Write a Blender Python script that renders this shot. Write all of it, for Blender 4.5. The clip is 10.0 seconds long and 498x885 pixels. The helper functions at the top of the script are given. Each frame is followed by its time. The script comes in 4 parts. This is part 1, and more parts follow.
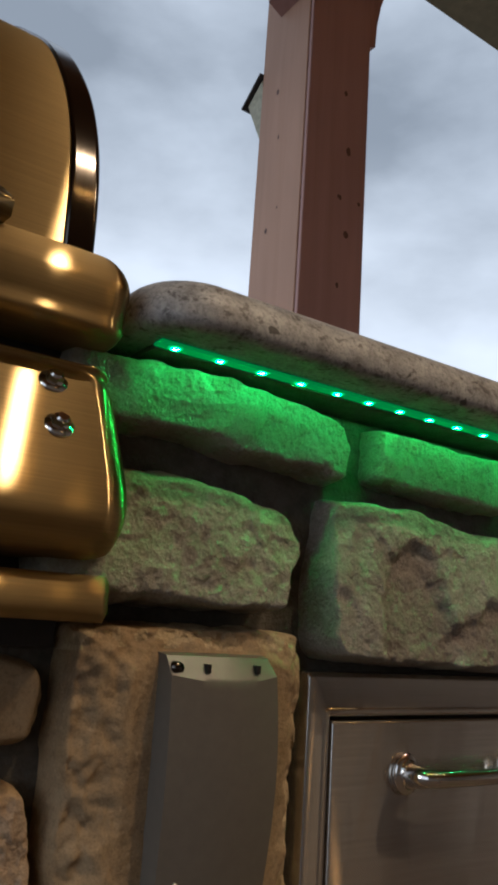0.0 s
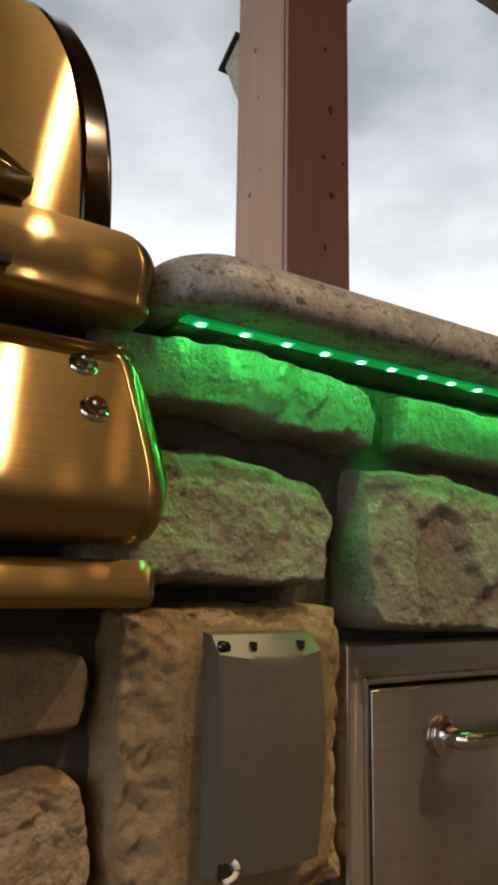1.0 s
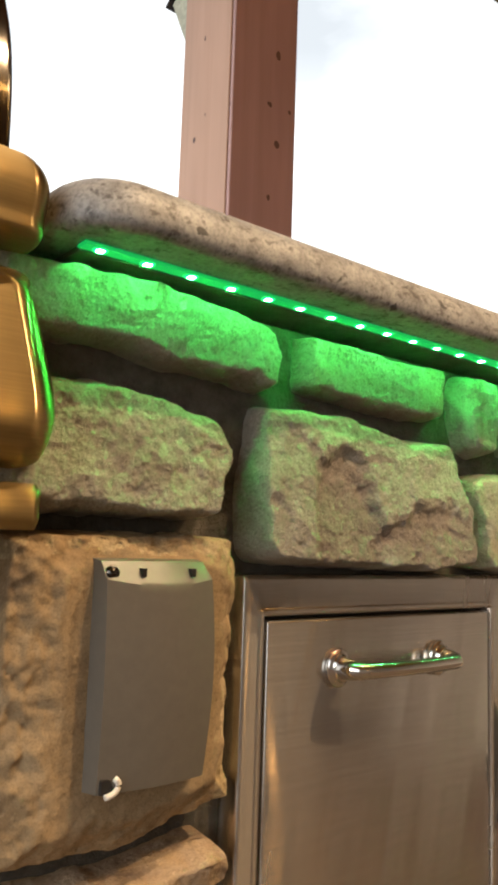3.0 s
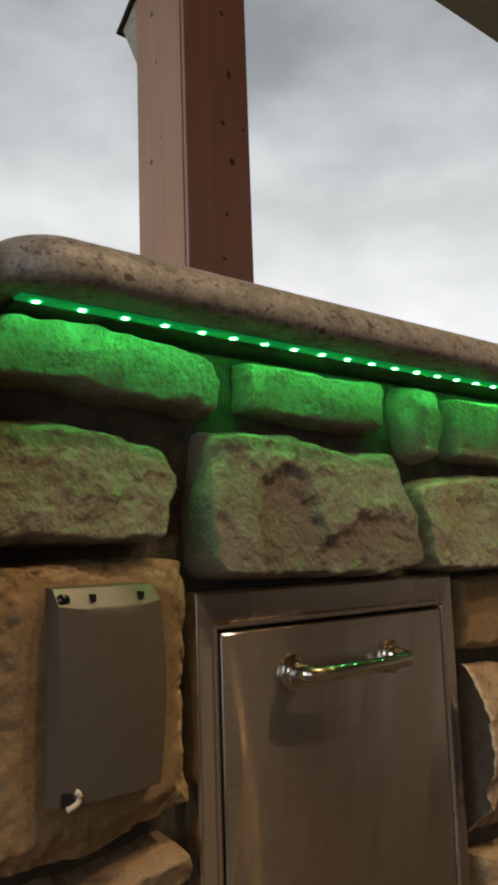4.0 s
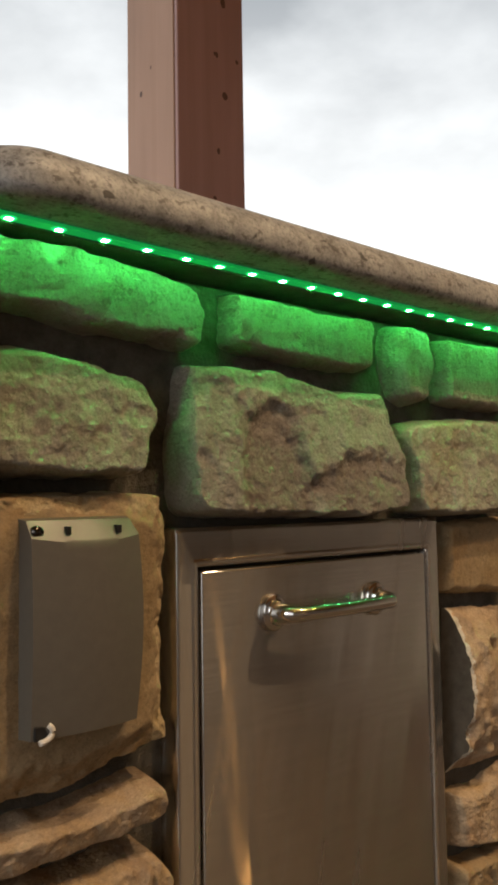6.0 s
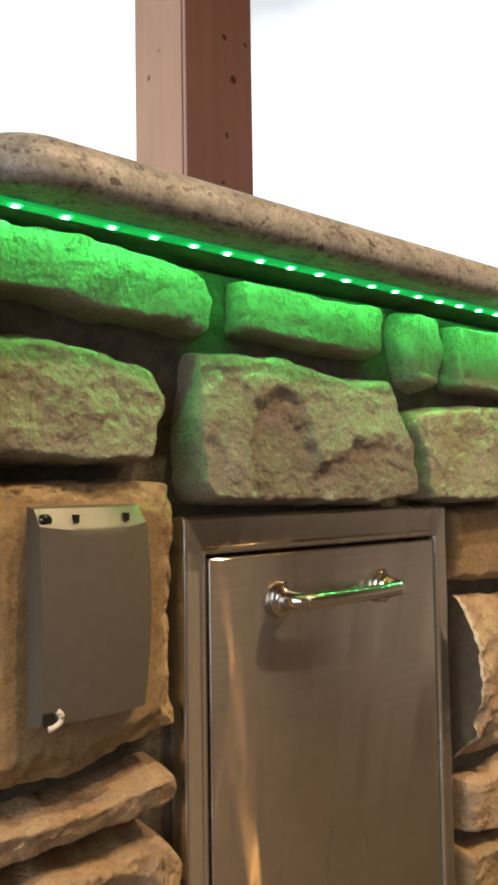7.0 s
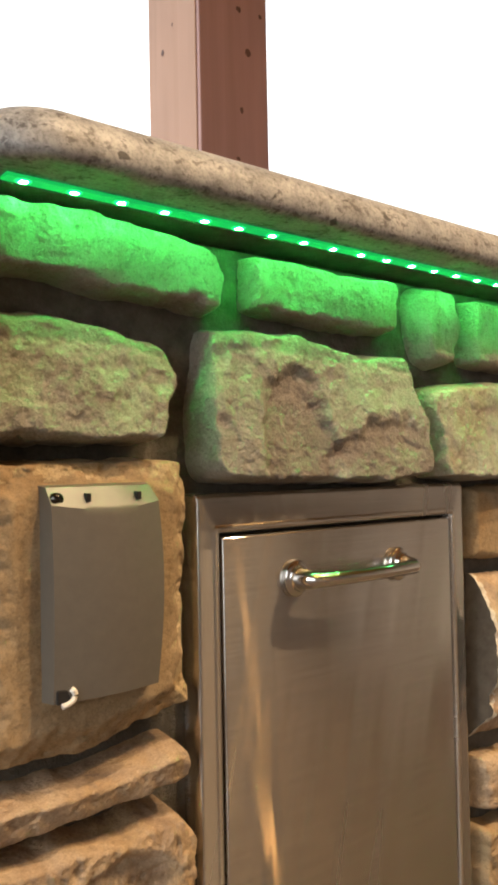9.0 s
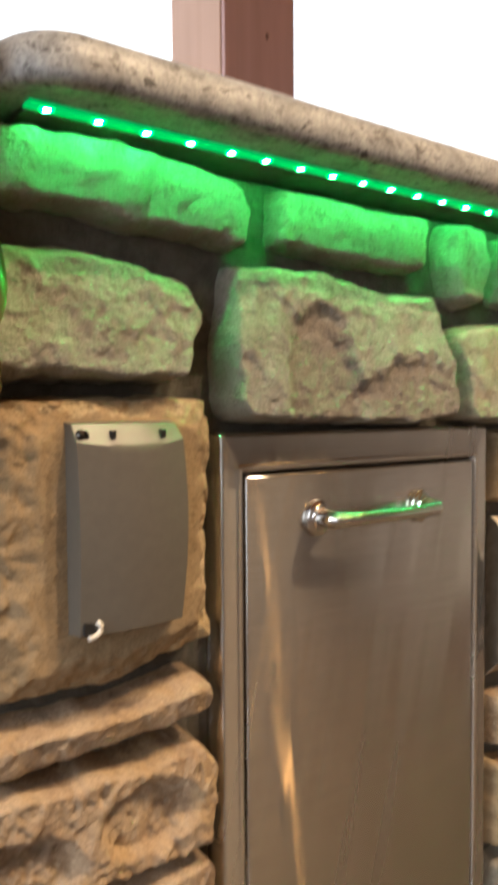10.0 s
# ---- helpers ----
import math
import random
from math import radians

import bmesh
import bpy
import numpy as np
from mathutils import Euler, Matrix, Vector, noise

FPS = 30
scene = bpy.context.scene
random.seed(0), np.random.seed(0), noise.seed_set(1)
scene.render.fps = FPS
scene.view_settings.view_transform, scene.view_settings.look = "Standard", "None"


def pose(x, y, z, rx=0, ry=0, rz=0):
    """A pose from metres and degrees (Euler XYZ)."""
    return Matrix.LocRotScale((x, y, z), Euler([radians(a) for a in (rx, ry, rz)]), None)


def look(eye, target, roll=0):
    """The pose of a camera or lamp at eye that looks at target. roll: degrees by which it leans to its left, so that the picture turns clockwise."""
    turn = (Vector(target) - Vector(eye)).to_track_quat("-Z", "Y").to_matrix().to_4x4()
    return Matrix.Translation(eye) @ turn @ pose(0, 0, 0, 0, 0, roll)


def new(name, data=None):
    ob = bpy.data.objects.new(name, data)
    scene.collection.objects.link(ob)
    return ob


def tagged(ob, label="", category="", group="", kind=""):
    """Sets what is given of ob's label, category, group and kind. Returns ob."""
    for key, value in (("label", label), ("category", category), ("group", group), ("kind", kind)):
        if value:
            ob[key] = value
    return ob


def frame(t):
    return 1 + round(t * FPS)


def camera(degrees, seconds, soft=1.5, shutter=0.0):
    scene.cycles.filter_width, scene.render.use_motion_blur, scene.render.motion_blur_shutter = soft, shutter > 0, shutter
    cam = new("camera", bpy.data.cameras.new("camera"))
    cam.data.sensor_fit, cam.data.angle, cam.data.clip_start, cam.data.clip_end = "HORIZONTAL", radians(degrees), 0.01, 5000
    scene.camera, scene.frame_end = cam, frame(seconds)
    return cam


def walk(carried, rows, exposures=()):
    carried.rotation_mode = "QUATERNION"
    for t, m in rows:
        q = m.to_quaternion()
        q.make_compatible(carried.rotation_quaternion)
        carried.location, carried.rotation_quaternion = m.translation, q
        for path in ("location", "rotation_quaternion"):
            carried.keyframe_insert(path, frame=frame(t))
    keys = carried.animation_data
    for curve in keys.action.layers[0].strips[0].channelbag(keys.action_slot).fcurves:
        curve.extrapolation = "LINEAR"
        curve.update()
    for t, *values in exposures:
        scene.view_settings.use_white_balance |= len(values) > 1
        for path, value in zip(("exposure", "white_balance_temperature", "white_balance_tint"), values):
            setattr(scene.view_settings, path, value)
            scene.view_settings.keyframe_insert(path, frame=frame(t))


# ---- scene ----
# ---------------------------------------------------------------- camera
cam = camera(35.2, 10.0, soft=3.3, shutter=0.5)
PATH = [
    (0, (-0.3638, -0.4458, 0.7222), (0.4311, 0.7401, 1.0472), 3.9),
    (0.2, (-0.3689, -0.4399, 0.7213), (0.4335, 0.7381, 1.0376), 4.5),
    (0.5, (-0.3821, -0.4297, 0.7244), (0.4187, 0.7598, 1.0209), 3.3),
    (0.8, (-0.3824, -0.4288, 0.7302), (0.4425, 0.7453, 1.0003), 2.6),
    (1, (-0.3858, -0.4224, 0.7281), (0.4443, 0.7540, 0.9923), 0.9),
    (1.2, (-0.3887, -0.4134, 0.7259), (0.4667, 0.7416, 0.9825), 0.5),
    (1.5, (-0.3733, -0.4238, 0.7171), (0.4992, 0.7254, 0.9645), -1.0),
    (1.8, (-0.3629, -0.4105, 0.7019), (0.5230, 0.7272, 0.9311), -1.9),
    (2, (-0.3667, -0.3997, 0.6981), (0.5131, 0.7518, 0.9074), -0.7),
    (2.2, (-0.3651, -0.3974, 0.6910), (0.5221, 0.7452, 0.8880), 1.3),
    (2.5, (-0.3572, -0.4275, 0.7010), (0.5431, 0.7130, 0.8847), 2.1),
    (2.7, (-0.3582, -0.4320, 0.7057), (0.5503, 0.6959, 0.8903), 2.5),
    (3.8, (-0.3593, -0.4937, 0.7257), (0.5578, 0.6247, 0.9246), -1.3),
    (4, (-0.3558, -0.4963, 0.7207), (0.5724, 0.6185, 0.9198), -1.9),
    (4.5, (-0.3492, -0.4897, 0.7149), (0.5915, 0.6171, 0.8972), -2.0),
    (5, (-0.3404, -0.4890, 0.7142), (0.6068, 0.6171, 0.8628), -1.1),
    (5.5, (-0.3382, -0.4817, 0.7112), (0.6112, 0.6259, 0.8386), -0.9),
    (6, (-0.3389, -0.4817, 0.7105), (0.6090, 0.6288, 0.8181), -0.9),
    (7.5, (-0.3353, -0.4824, 0.7127), (0.5951, 0.6456, 0.7881), -1.0),
    (8, (-0.3301, -0.4860, 0.7105), (0.5973, 0.6442, 0.7800), -1.3),
    (8.5, (-0.3301, -0.4809, 0.7105), (0.5885, 0.6573, 0.7647), -1.2),
    (9, (-0.3316, -0.4809, 0.7112), (0.5783, 0.6654, 0.7544), -1.1),
    (9.5, (-0.3338, -0.4846, 0.7112), (0.5732, 0.6639, 0.7405), -1.0),
    (9.8, (-0.3336, -0.4792, 0.7102), (0.5648, 0.6717, 0.7115), -0.7),
    (10, (-0.3331, -0.4758, 0.7105), (0.5475, 0.6917, 0.6432), -0.4),
]
EXPOSURE = [(0.0, -0.4, 5800, 9), (0.5, -0.25, 6200, 9), (1.0, -0.1, 6600, 9), (1.5, -0.08, 6700, 9), (2.0, 0.3, 6800, 9), (2.2, 0.7, 6800, 9), (2.5, 1.0, 6800, 9),
            (2.8, 1.05, 6800, 9), (3.6, 0.3, 6800, 9), (3.8, 0.02, 6800, 9), (4.0, -0.5, 6800, 9), (4.5, -0.66, 6800, 9), (5.0, -0.37, 6800, 9), (5.5, -0.12, 6800, 9),
            (6.0, 0.08, 6800, 9), (6.2, 0.16, 6800, 9), (7.3, 0.8, 6800, 9), (8.0, 0.88, 6800, 9), (8.5, 1.05, 6800, 9), (9.0, 1.08, 6700, 9), (9.6, 1.12, 6550, 9), (10.0, 1.15, 6200, 9)]
walk(cam, [(t, look(eye, target, roll)) for t, eye, target, roll in PATH], EXPOSURE)

# ---------------------------------------------------------------- sky, sun, large lights
SUN_ELEVATION, SUN_ROTATION = radians(16), radians(-93.6)
world = bpy.data.worlds.new("overcast_dusk")
scene.world = world
world.use_nodes = True
wn, wl = world.node_tree.nodes, world.node_tree.links
wn.clear()
w_out = wn.new("ShaderNodeOutputWorld")
w_bg = wn.new("ShaderNodeBackground")
w_sky = wn.new("ShaderNodeTexSky")
w_sky.sky_type, w_sky.sun_disc = "NISHITA", False
w_sky.sun_elevation, w_sky.sun_rotation = SUN_ELEVATION, SUN_ROTATION
w_dim = wn.new("ShaderNodeVectorMath")
w_dim.operation = "SCALE"
w_dim.inputs["Scale"].default_value = 0.08
wl.new(w_sky.outputs[0], w_dim.inputs[0])
w_co = wn.new("ShaderNodeTexCoord")
w_map = wn.new("ShaderNodeMapping")
w_map.inputs["Scale"].default_value = (1.0, 1.0, 2.0)
w_map.inputs["Location"].default_value = (0.35, 0.1, 0.2)
wl.new(w_co.outputs["Generated"], w_map.inputs[0])
w_noise = wn.new("ShaderNodeTexNoise")
for key, value in (("Scale", 3.7), ("Detail", 6.0), ("Roughness", 0.5), ("Distortion", 0.1)):
    w_noise.inputs[key].default_value = value
wl.new(w_map.outputs[0], w_noise.inputs["Vector"])
w_ramp = wn.new("ShaderNodeValToRGB")
w_ramp.color_ramp.elements[0].position, w_ramp.color_ramp.elements[0].color = 0.34, (0.45, 0.49, 0.54, 1)
w_ramp.color_ramp.elements[1].position, w_ramp.color_ramp.elements[1].color = 0.64, (0.84, 0.89, 0.95, 1)
wl.new(w_noise.outputs[0], w_ramp.inputs[0])
w_sep = wn.new("ShaderNodeSeparateXYZ")
wl.new(w_co.outputs["Generated"], w_sep.inputs[0])
w_hor = wn.new("ShaderNodeValToRGB")          # the cloud deck thins out and brightens towards the horizon
for i, (at, v) in enumerate(((0.0, 0.5), (0.22, 0.84), (0.37, 0.54), (0.56, 0.01))):
    e = w_hor.color_ramp.elements[i] if i < 2 else w_hor.color_ramp.elements.new(at)
    e.position, e.color = at, (v, v, v, 1)
wl.new(w_sep.outputs[2], w_hor.inputs[0])
w_add = wn.new("ShaderNodeMix")
w_add.data_type, w_add.blend_type = "RGBA", "ADD"
w_add.inputs[0].default_value = 1.0
wl.new(w_ramp.outputs[0], w_add.inputs[6])
wl.new(w_hor.outputs[0], w_add.inputs[7])
w_mix = wn.new("ShaderNodeMix")
w_mix.data_type = "RGBA"
w_mix.inputs[0].default_value = 0.88
wl.new(w_dim.outputs[0], w_mix.inputs[6])
wl.new(w_add.outputs[2], w_mix.inputs[7])
wl.new(w_mix.outputs[2], w_bg.inputs[0])
w_bg.inputs[1].default_value = 1.0
wl.new(w_bg.outputs[0], w_out.inputs[0])

sun = new("sun", bpy.data.lights.new("sun", "SUN"))
sun.data.energy, sun.data.angle, sun.data.color = 0.8, radians(20), (1.0, 0.93, 0.86)
sun.matrix_world = look((-8, -0.5, 2.3), (0, 0, 0))

WARM = (1.0, 0.70, 0.42)
# recessed spots out of view: x, y, watts; the second is added as fill
DOWNLIGHTS = [(0.42, -1.0, 92.0), (1.25, -1.35, 104.0)]
# unseen wall lamp added as warm fill: x, y, z, watts
FILL_LAMPS = [(1.32, -4.0, 1.85, 3.0)]
ORANGE = (1.0, 0.60, 0.19)


# ---------------------------------------------------------------- materials
def shader(name, base=(0.5, 0.5, 0.5), rough=0.5, metal=0.0):
    m = bpy.data.materials.new(name)
    m.use_nodes = True
    n, l = m.node_tree.nodes, m.node_tree.links
    b = n["Principled BSDF"]
    b.inputs["Base Color"].default_value = (*base, 1)
    b.inputs["Roughness"].default_value = rough
    b.inputs["Metallic"].default_value = metal
    return m, n, l, b


def coords(n, l, scale=(1, 1, 1), shift=None, turn=0.0):
    co = n.new("ShaderNodeTexCoord")
    mp = n.new("ShaderNodeMapping")
    mp.inputs["Scale"].default_value = scale
    if turn:
        lean = n.new("ShaderNodeVectorRotate")
        lean.rotation_type = "Y_AXIS"
        lean.inputs["Angle"].default_value = turn
        l.new(co.outputs["Object"], lean.inputs[0])
        l.new(lean.outputs[0], mp.inputs[0])
        return mp.outputs[0]
    l.new(co.outputs["Object"], mp.inputs[0])
    if shift:
        l.new(shift, mp.inputs["Location"])
    return mp.outputs[0]


def noise_node(n, l, vec, scale, detail=4, rough=0.55, distort=0.0):
    t = n.new("ShaderNodeTexNoise")
    for key, value in (("Scale", scale), ("Detail", detail), ("Roughness", rough), ("Distortion", distort)):
        t.inputs[key].default_value = value
    l.new(vec, t.inputs["Vector"])
    return t.outputs[0]


def ramp(n, l, fac, *stops):
    r = n.new("ShaderNodeValToRGB")
    for i, (at, c) in enumerate(stops):
        e = r.color_ramp.elements[i] if i < 2 else r.color_ramp.elements.new(at)
        e.position = at
        e.color = (*c, 1) if isinstance(c, tuple) else (c, c, c, 1)
    l.new(fac, r.inputs[0])
    return r.outputs[0]


def blend(n, l, fac, a, b, kind="MIX"):
    m = n.new("ShaderNodeMix")
    m.data_type, m.blend_type = "RGBA", kind
    for socket, v in ((m.inputs[0], fac), (m.inputs[6], a), (m.inputs[7], b)):
        if isinstance(v, (int, float)):
            socket.default_value = v if socket == m.inputs[0] else (v, v, v, 1)
        elif isinstance(v, tuple):
            socket.default_value = (*v, 1)
        else:
            l.new(v, socket)
    return m.outputs[2]


def bump(n, l, b, height, strength=0.4, distance=0.002, after=None):
    k = n.new("ShaderNodeBump")
    k.inputs["Strength"].default_value, k.inputs["Distance"].default_value = strength, distance
    l.new(height, k.inputs["Height"])
    if after:
        l.new(after, k.inputs["Normal"])
    l.new(k.outputs[0], b.inputs["Normal"])
    return k.outputs[0]


def random_shift(n, l):
    info = n.new("ShaderNodeObjectInfo")
    k = n.new("ShaderNodeVectorMath")
    k.operation = "SCALE"
    c = n.new("ShaderNodeCombineXYZ")
    for i in range(3):
        l.new(info.outputs["Random"], c.inputs[i])
    l.new(c.outputs[0], k.inputs[0])
    k.inputs["Scale"].default_value = 7.3
    return k.outputs[0], info.outputs["Random"]


def stone_material(name, pale, mid, dark, rust, grain=1.0, stains=(), stain=(0.13, 0.09, 0.075)):
    """Split stone: soft clouds, fine dark grain, rust; stains: (x, z, half width, half height) of weathered brown patches."""
    m, n, l, b = shader(name, mid, 0.88)
    shift, rnd = random_shift(n, l)
    v = coords(n, l, (1, 1, 1), shift)
    big = noise_node(n, l, v, 19, 5, 0.6, 0.6)
    med = noise_node(n, l, v, 150, 6, 0.7, 0.3)
    fine = noise_node(n, l, v, 620, 4, 0.75)
    col = ramp(n, l, big, (0.30, dark), (0.42, mid), (0.62, pale))
    patch = noise_node(n, l, coords(n, l, (1.3, 1, 0.8), shift), 13, 4, 0.55, 0.8)
    col = blend(n, l, ramp(n, l, patch, (0.54, 0.0), (0.68, 0.6)), col, rust)
    for x, z, rx, rz in stains:
        co = n.new("ShaderNodeTexCoord")
        mp = n.new("ShaderNodeMapping")
        mp.inputs["Scale"].default_value = (1 / rx, 0, 1 / rz)
        mp.inputs["Location"].default_value = (-x / rx, 0, -z / rz)
        l.new(co.outputs["Object"], mp.inputs[0])
        size = n.new("ShaderNodeVectorMath")
        size.operation = "LENGTH"
        l.new(mp.outputs[0], size.inputs[0])
        wander = n.new("ShaderNodeMath")
        wander.operation = "MULTIPLY_ADD"
        l.new(noise_node(n, l, v, 38, 4, 0.55, 0.3), wander.inputs[0])
        wander.inputs[1].default_value = 0.6
        l.new(size.outputs["Value"], wander.inputs[2])
        col = blend(n, l, ramp(n, l, wander.outputs[0], (0.95, 0.50), (1.35, 0.0)), col, stain)
    col = blend(n, l, 0.42, col, ramp(n, l, med, (0.32, 0.25), (0.47, 0.85), (0.75, 1.0)), "MULTIPLY")
    col = blend(n, l, 0.30, col, ramp(n, l, fine, (0.34, 0.2), (0.56, 1.0)), "MULTIPLY")
    speck = noise_node(n, l, v, 240, 3, 0.6)
    col = blend(n, l, ramp(n, l, speck, (0.60, 0.0), (0.72, 0.35)), col, tuple(min(1, c * 1.4) for c in pale))
    l.new(col, b.inputs["Base Color"])
    hgt = blend(n, l, 0.3, med, fine)
    pits = n.new("ShaderNodeTexVoronoi")
    pits.inputs["Scale"].default_value = 260
    l.new(v, pits.inputs["Vector"])
    hgt = blend(n, l, 0.22, hgt, pits.outputs["Distance"])
    bump(n, l, b, hgt, 1.0 * grain, 0.0048)
    return m


M_FIELD = stone_material("split_field_stone", (0.40, 0.38, 0.315), (0.33, 0.31, 0.255), (0.25, 0.225, 0.18), (0.34, 0.28, 0.19))
M_GREY = stone_material("grey_brown_stone", (0.38, 0.365, 0.31), (0.315, 0.30, 0.25), (0.25, 0.225, 0.185), (0.27, 0.235, 0.175))
M_ARCH = stone_material("brown_patched_stone", (0.375, 0.365, 0.315), (0.31, 0.30, 0.255), (0.25, 0.23, 0.195), (0.26, 0.23, 0.19),
                        stains=((0.088, 0.728, 0.058, 0.082), (0.200, 0.714, 0.090, 0.054)), stain=(0.17, 0.125, 0.105))
M_SAND = stone_material("sandy_stone", (0.385, 0.288, 0.172), (0.33, 0.237, 0.132), (0.265, 0.185, 0.105), (0.365, 0.232, 0.105), 0.4)
M_ROSE = stone_material("rosy_split_stone", (0.60, 0.465, 0.32), (0.47, 0.34, 0.225), (0.21, 0.145, 0.10), (0.57, 0.385, 0.17))


def mortar_material():
    m, n, l, b = shader("dark_mortar", (0.1, 0.09, 0.08), 0.95)
    v = coords(n, l)
    col = ramp(n, l, noise_node(n, l, v, 60, 5, 0.7), (0.3, (0.060, 0.055, 0.045)), (0.7, (0.125, 0.114, 0.094)))
    l.new(col, b.inputs["Base Color"])
    bump(n, l, b, noise_node(n, l, v, 300, 4, 0.7), 0.8, 0.003)
    return m


def sawn_material():
    m, n, l, b = shader("sawn_grey_stone", (0.2, 0.2, 0.17), 0.7)
    v = coords(n, l)
    col = ramp(n, l, noise_node(n, l, v, 90, 4, 0.6), (0.3, (0.075, 0.06, 0.045)), (0.7, (0.12, 0.10, 0.075)))
    l.new(col, b.inputs["Base Color"])
    bump(n, l, b, noise_node(n, l, v, 500, 2), 0.3, 0.001)
    return m


def granite_material():
    m, n, l, b = shader("speckled_granite", (0.4, 0.38, 0.36), 0.45)
    v = coords(n, l)
    cloud = noise_node(n, l, v, 42, 6, 0.62, 0.5)
    col = ramp(n, l, cloud, (0.30, (0.18, 0.18, 0.18)), (0.46, (0.31, 0.315, 0.315)), (0.66, (0.43, 0.435, 0.43)))
    warm = noise_node(n, l, coords(n, l, (1, 1.2, 1)), 26, 4, 0.55, 0.5)
    col = blend(n, l, ramp(n, l, warm, (0.54, 0.0), (0.70, 0.2)), col, (0.31, 0.25, 0.205))
    grain = noise_node(n, l, v, 330, 5, 0.7)
    col = blend(n, l, 0.6, col, ramp(n, l, grain, (0.34, 0.25), (0.55, 1.0)), "MULTIPLY")
    dark = noise_node(n, l, coords(n, l, (0.8, 1, 1.1)), 150, 5, 0.65, 0.2)
    col = blend(n, l, ramp(n, l, dark, (0.55, 0.0), (0.63, 0.7)), col, (0.05, 0.042, 0.042))
    blot = noise_node(n, l, coords(n, l, (1, 1, 1.3)), 62, 3, 0.5, 0.4)
    col = blend(n, l, ramp(n, l, blot, (0.68, 0.0), (0.72, 0.85)), col, (0.03, 0.028, 0.028))
    l.new(col, b.inputs["Base Color"])
    l.new(ramp(n, l, dark, (0.3, 0.40), (0.7, 0.55)), b.inputs["Roughness"])
    bump(n, l, b, grain, 0.12, 0.001)
    return m


def steel_material(name, base=(0.56, 0.54, 0.53), rough=0.26, aniso=0.5, wave=0.25, ripple=(9, 9, 9), streak=0.0, smear=0.0, haze=0.25):
    """Steel; streak: highlights drawn out across the brushing; haze: share that scatters widely; smear: wiped bands that scatter more or less."""
    m, n, l, b = shader(name, base, rough, 1.0)
    soft = noise_node(n, l, coords(n, l, ripple), 1.0, 2, 0.4, 0.3)
    normal = bump(n, l, b, soft, wave, 0.004)
    b.inputs["Anisotropic"].default_value = aniso
    if aniso:
        tangent = n.new("ShaderNodeTangent")
        tangent.direction_type, tangent.axis = "RADIAL", "X"
        l.new(tangent.outputs[0], b.inputs["Tangent"])
    if streak:
        brush = noise_node(n, l, coords(n, l, (14, 300, 900)), 1.0, 3, 0.6)
        tone = ramp(n, l, brush, (0.3, tuple(c * 0.86 for c in base)), (0.7, tuple(min(1, c * 1.06) for c in base)))
        blotch = noise_node(n, l, coords(n, l, (26, 10, 10)), 1.0, 4, 0.6, 0.4)
        tone = blend(n, l, 0.25, tone, ramp(n, l, blotch, (0.3, 0.72), (0.6, 1.0)), "MULTIPLY")
        g = n.new("ShaderNodeBsdfAnisotropic")
        g.distribution = "BECKMANN"
        l.new(tone, g.inputs["Color"])
        l.new(tone, b.inputs["Base Color"])
        g.inputs["Roughness"].default_value = rough
        if smear:
            wiped = noise_node(n, l, coords(n, l, (34, 1, 1.6), turn=radians(-13)), 1.0, 3, 0.5, 0.3)
            l.new(ramp(n, l, wiped, (0.32, rough * (1 - smear)), (0.68, rough * (1 + smear))), g.inputs["Roughness"])
        g.inputs["Anisotropy"].default_value = -streak
        l.new(tangent.outputs[0], g.inputs["Tangent"])
        l.new(normal, g.inputs["Normal"])
        b.inputs["Roughness"].default_value = 0.55
        both = n.new("ShaderNodeMixShader")
        both.inputs[0].default_value = haze
        l.new(g.outputs[0], both.inputs[1])
        l.new(b.outputs[0], both.inputs[2])
        l.new(both.outputs[0], n["Material Output"].inputs["Surface"])
    return m


def wood_material(name, light, dark, rough=0.55):
    m, n, l, b = shader(name, light, rough)
    shift, rnd = random_shift(n, l)
    v = coords(n, l, (30, 30, 1.3), shift)
    grain = noise_node(n, l, v, 1.0, 6, 0.62, 0.6)
    soft = noise_node(n, l, coords(n, l, (3, 3, 1.2), shift), 1.6, 3, 0.5)
    col = ramp(n, l, grain, (0.28, dark), (0.7, light))
    col = blend(n, l, 0.35, col, ramp(n, l, soft, (0.3, 0.55), (0.7, 1.0)), "MULTIPLY")
    l.new(col, b.inputs["Base Color"])
    bump(n, l, b, grain, 0.12, 0.001)
    return m


def plain_material(name, base, rough=0.5, metal=0.0, scale=60, amount=0.25, relief=0.1):
    m, n, l, b = shader(name, base, rough, metal)
    v = coords(n, l)
    t = noise_node(n, l, v, scale, 5, 0.6, 0.2)
    dark = tuple(c * (1 - amount) for c in base)
    light = tuple(min(1, c * (1 + amount)) for c in base)
    l.new(ramp(n, l, t, (0.3, dark), (0.7, light)), b.inputs["Base Color"])
    bump(n, l, b, noise_node(n, l, v, scale * 6, 3), relief, 0.001)
    return m


def glow_material(name, colour, strength):
    m, n, l, b = shader(name, colour, 0.4)
    b.inputs["Emission Color"].default_value = (*colour, 1)
    b.inputs["Emission Strength"].default_value = strength
    return m


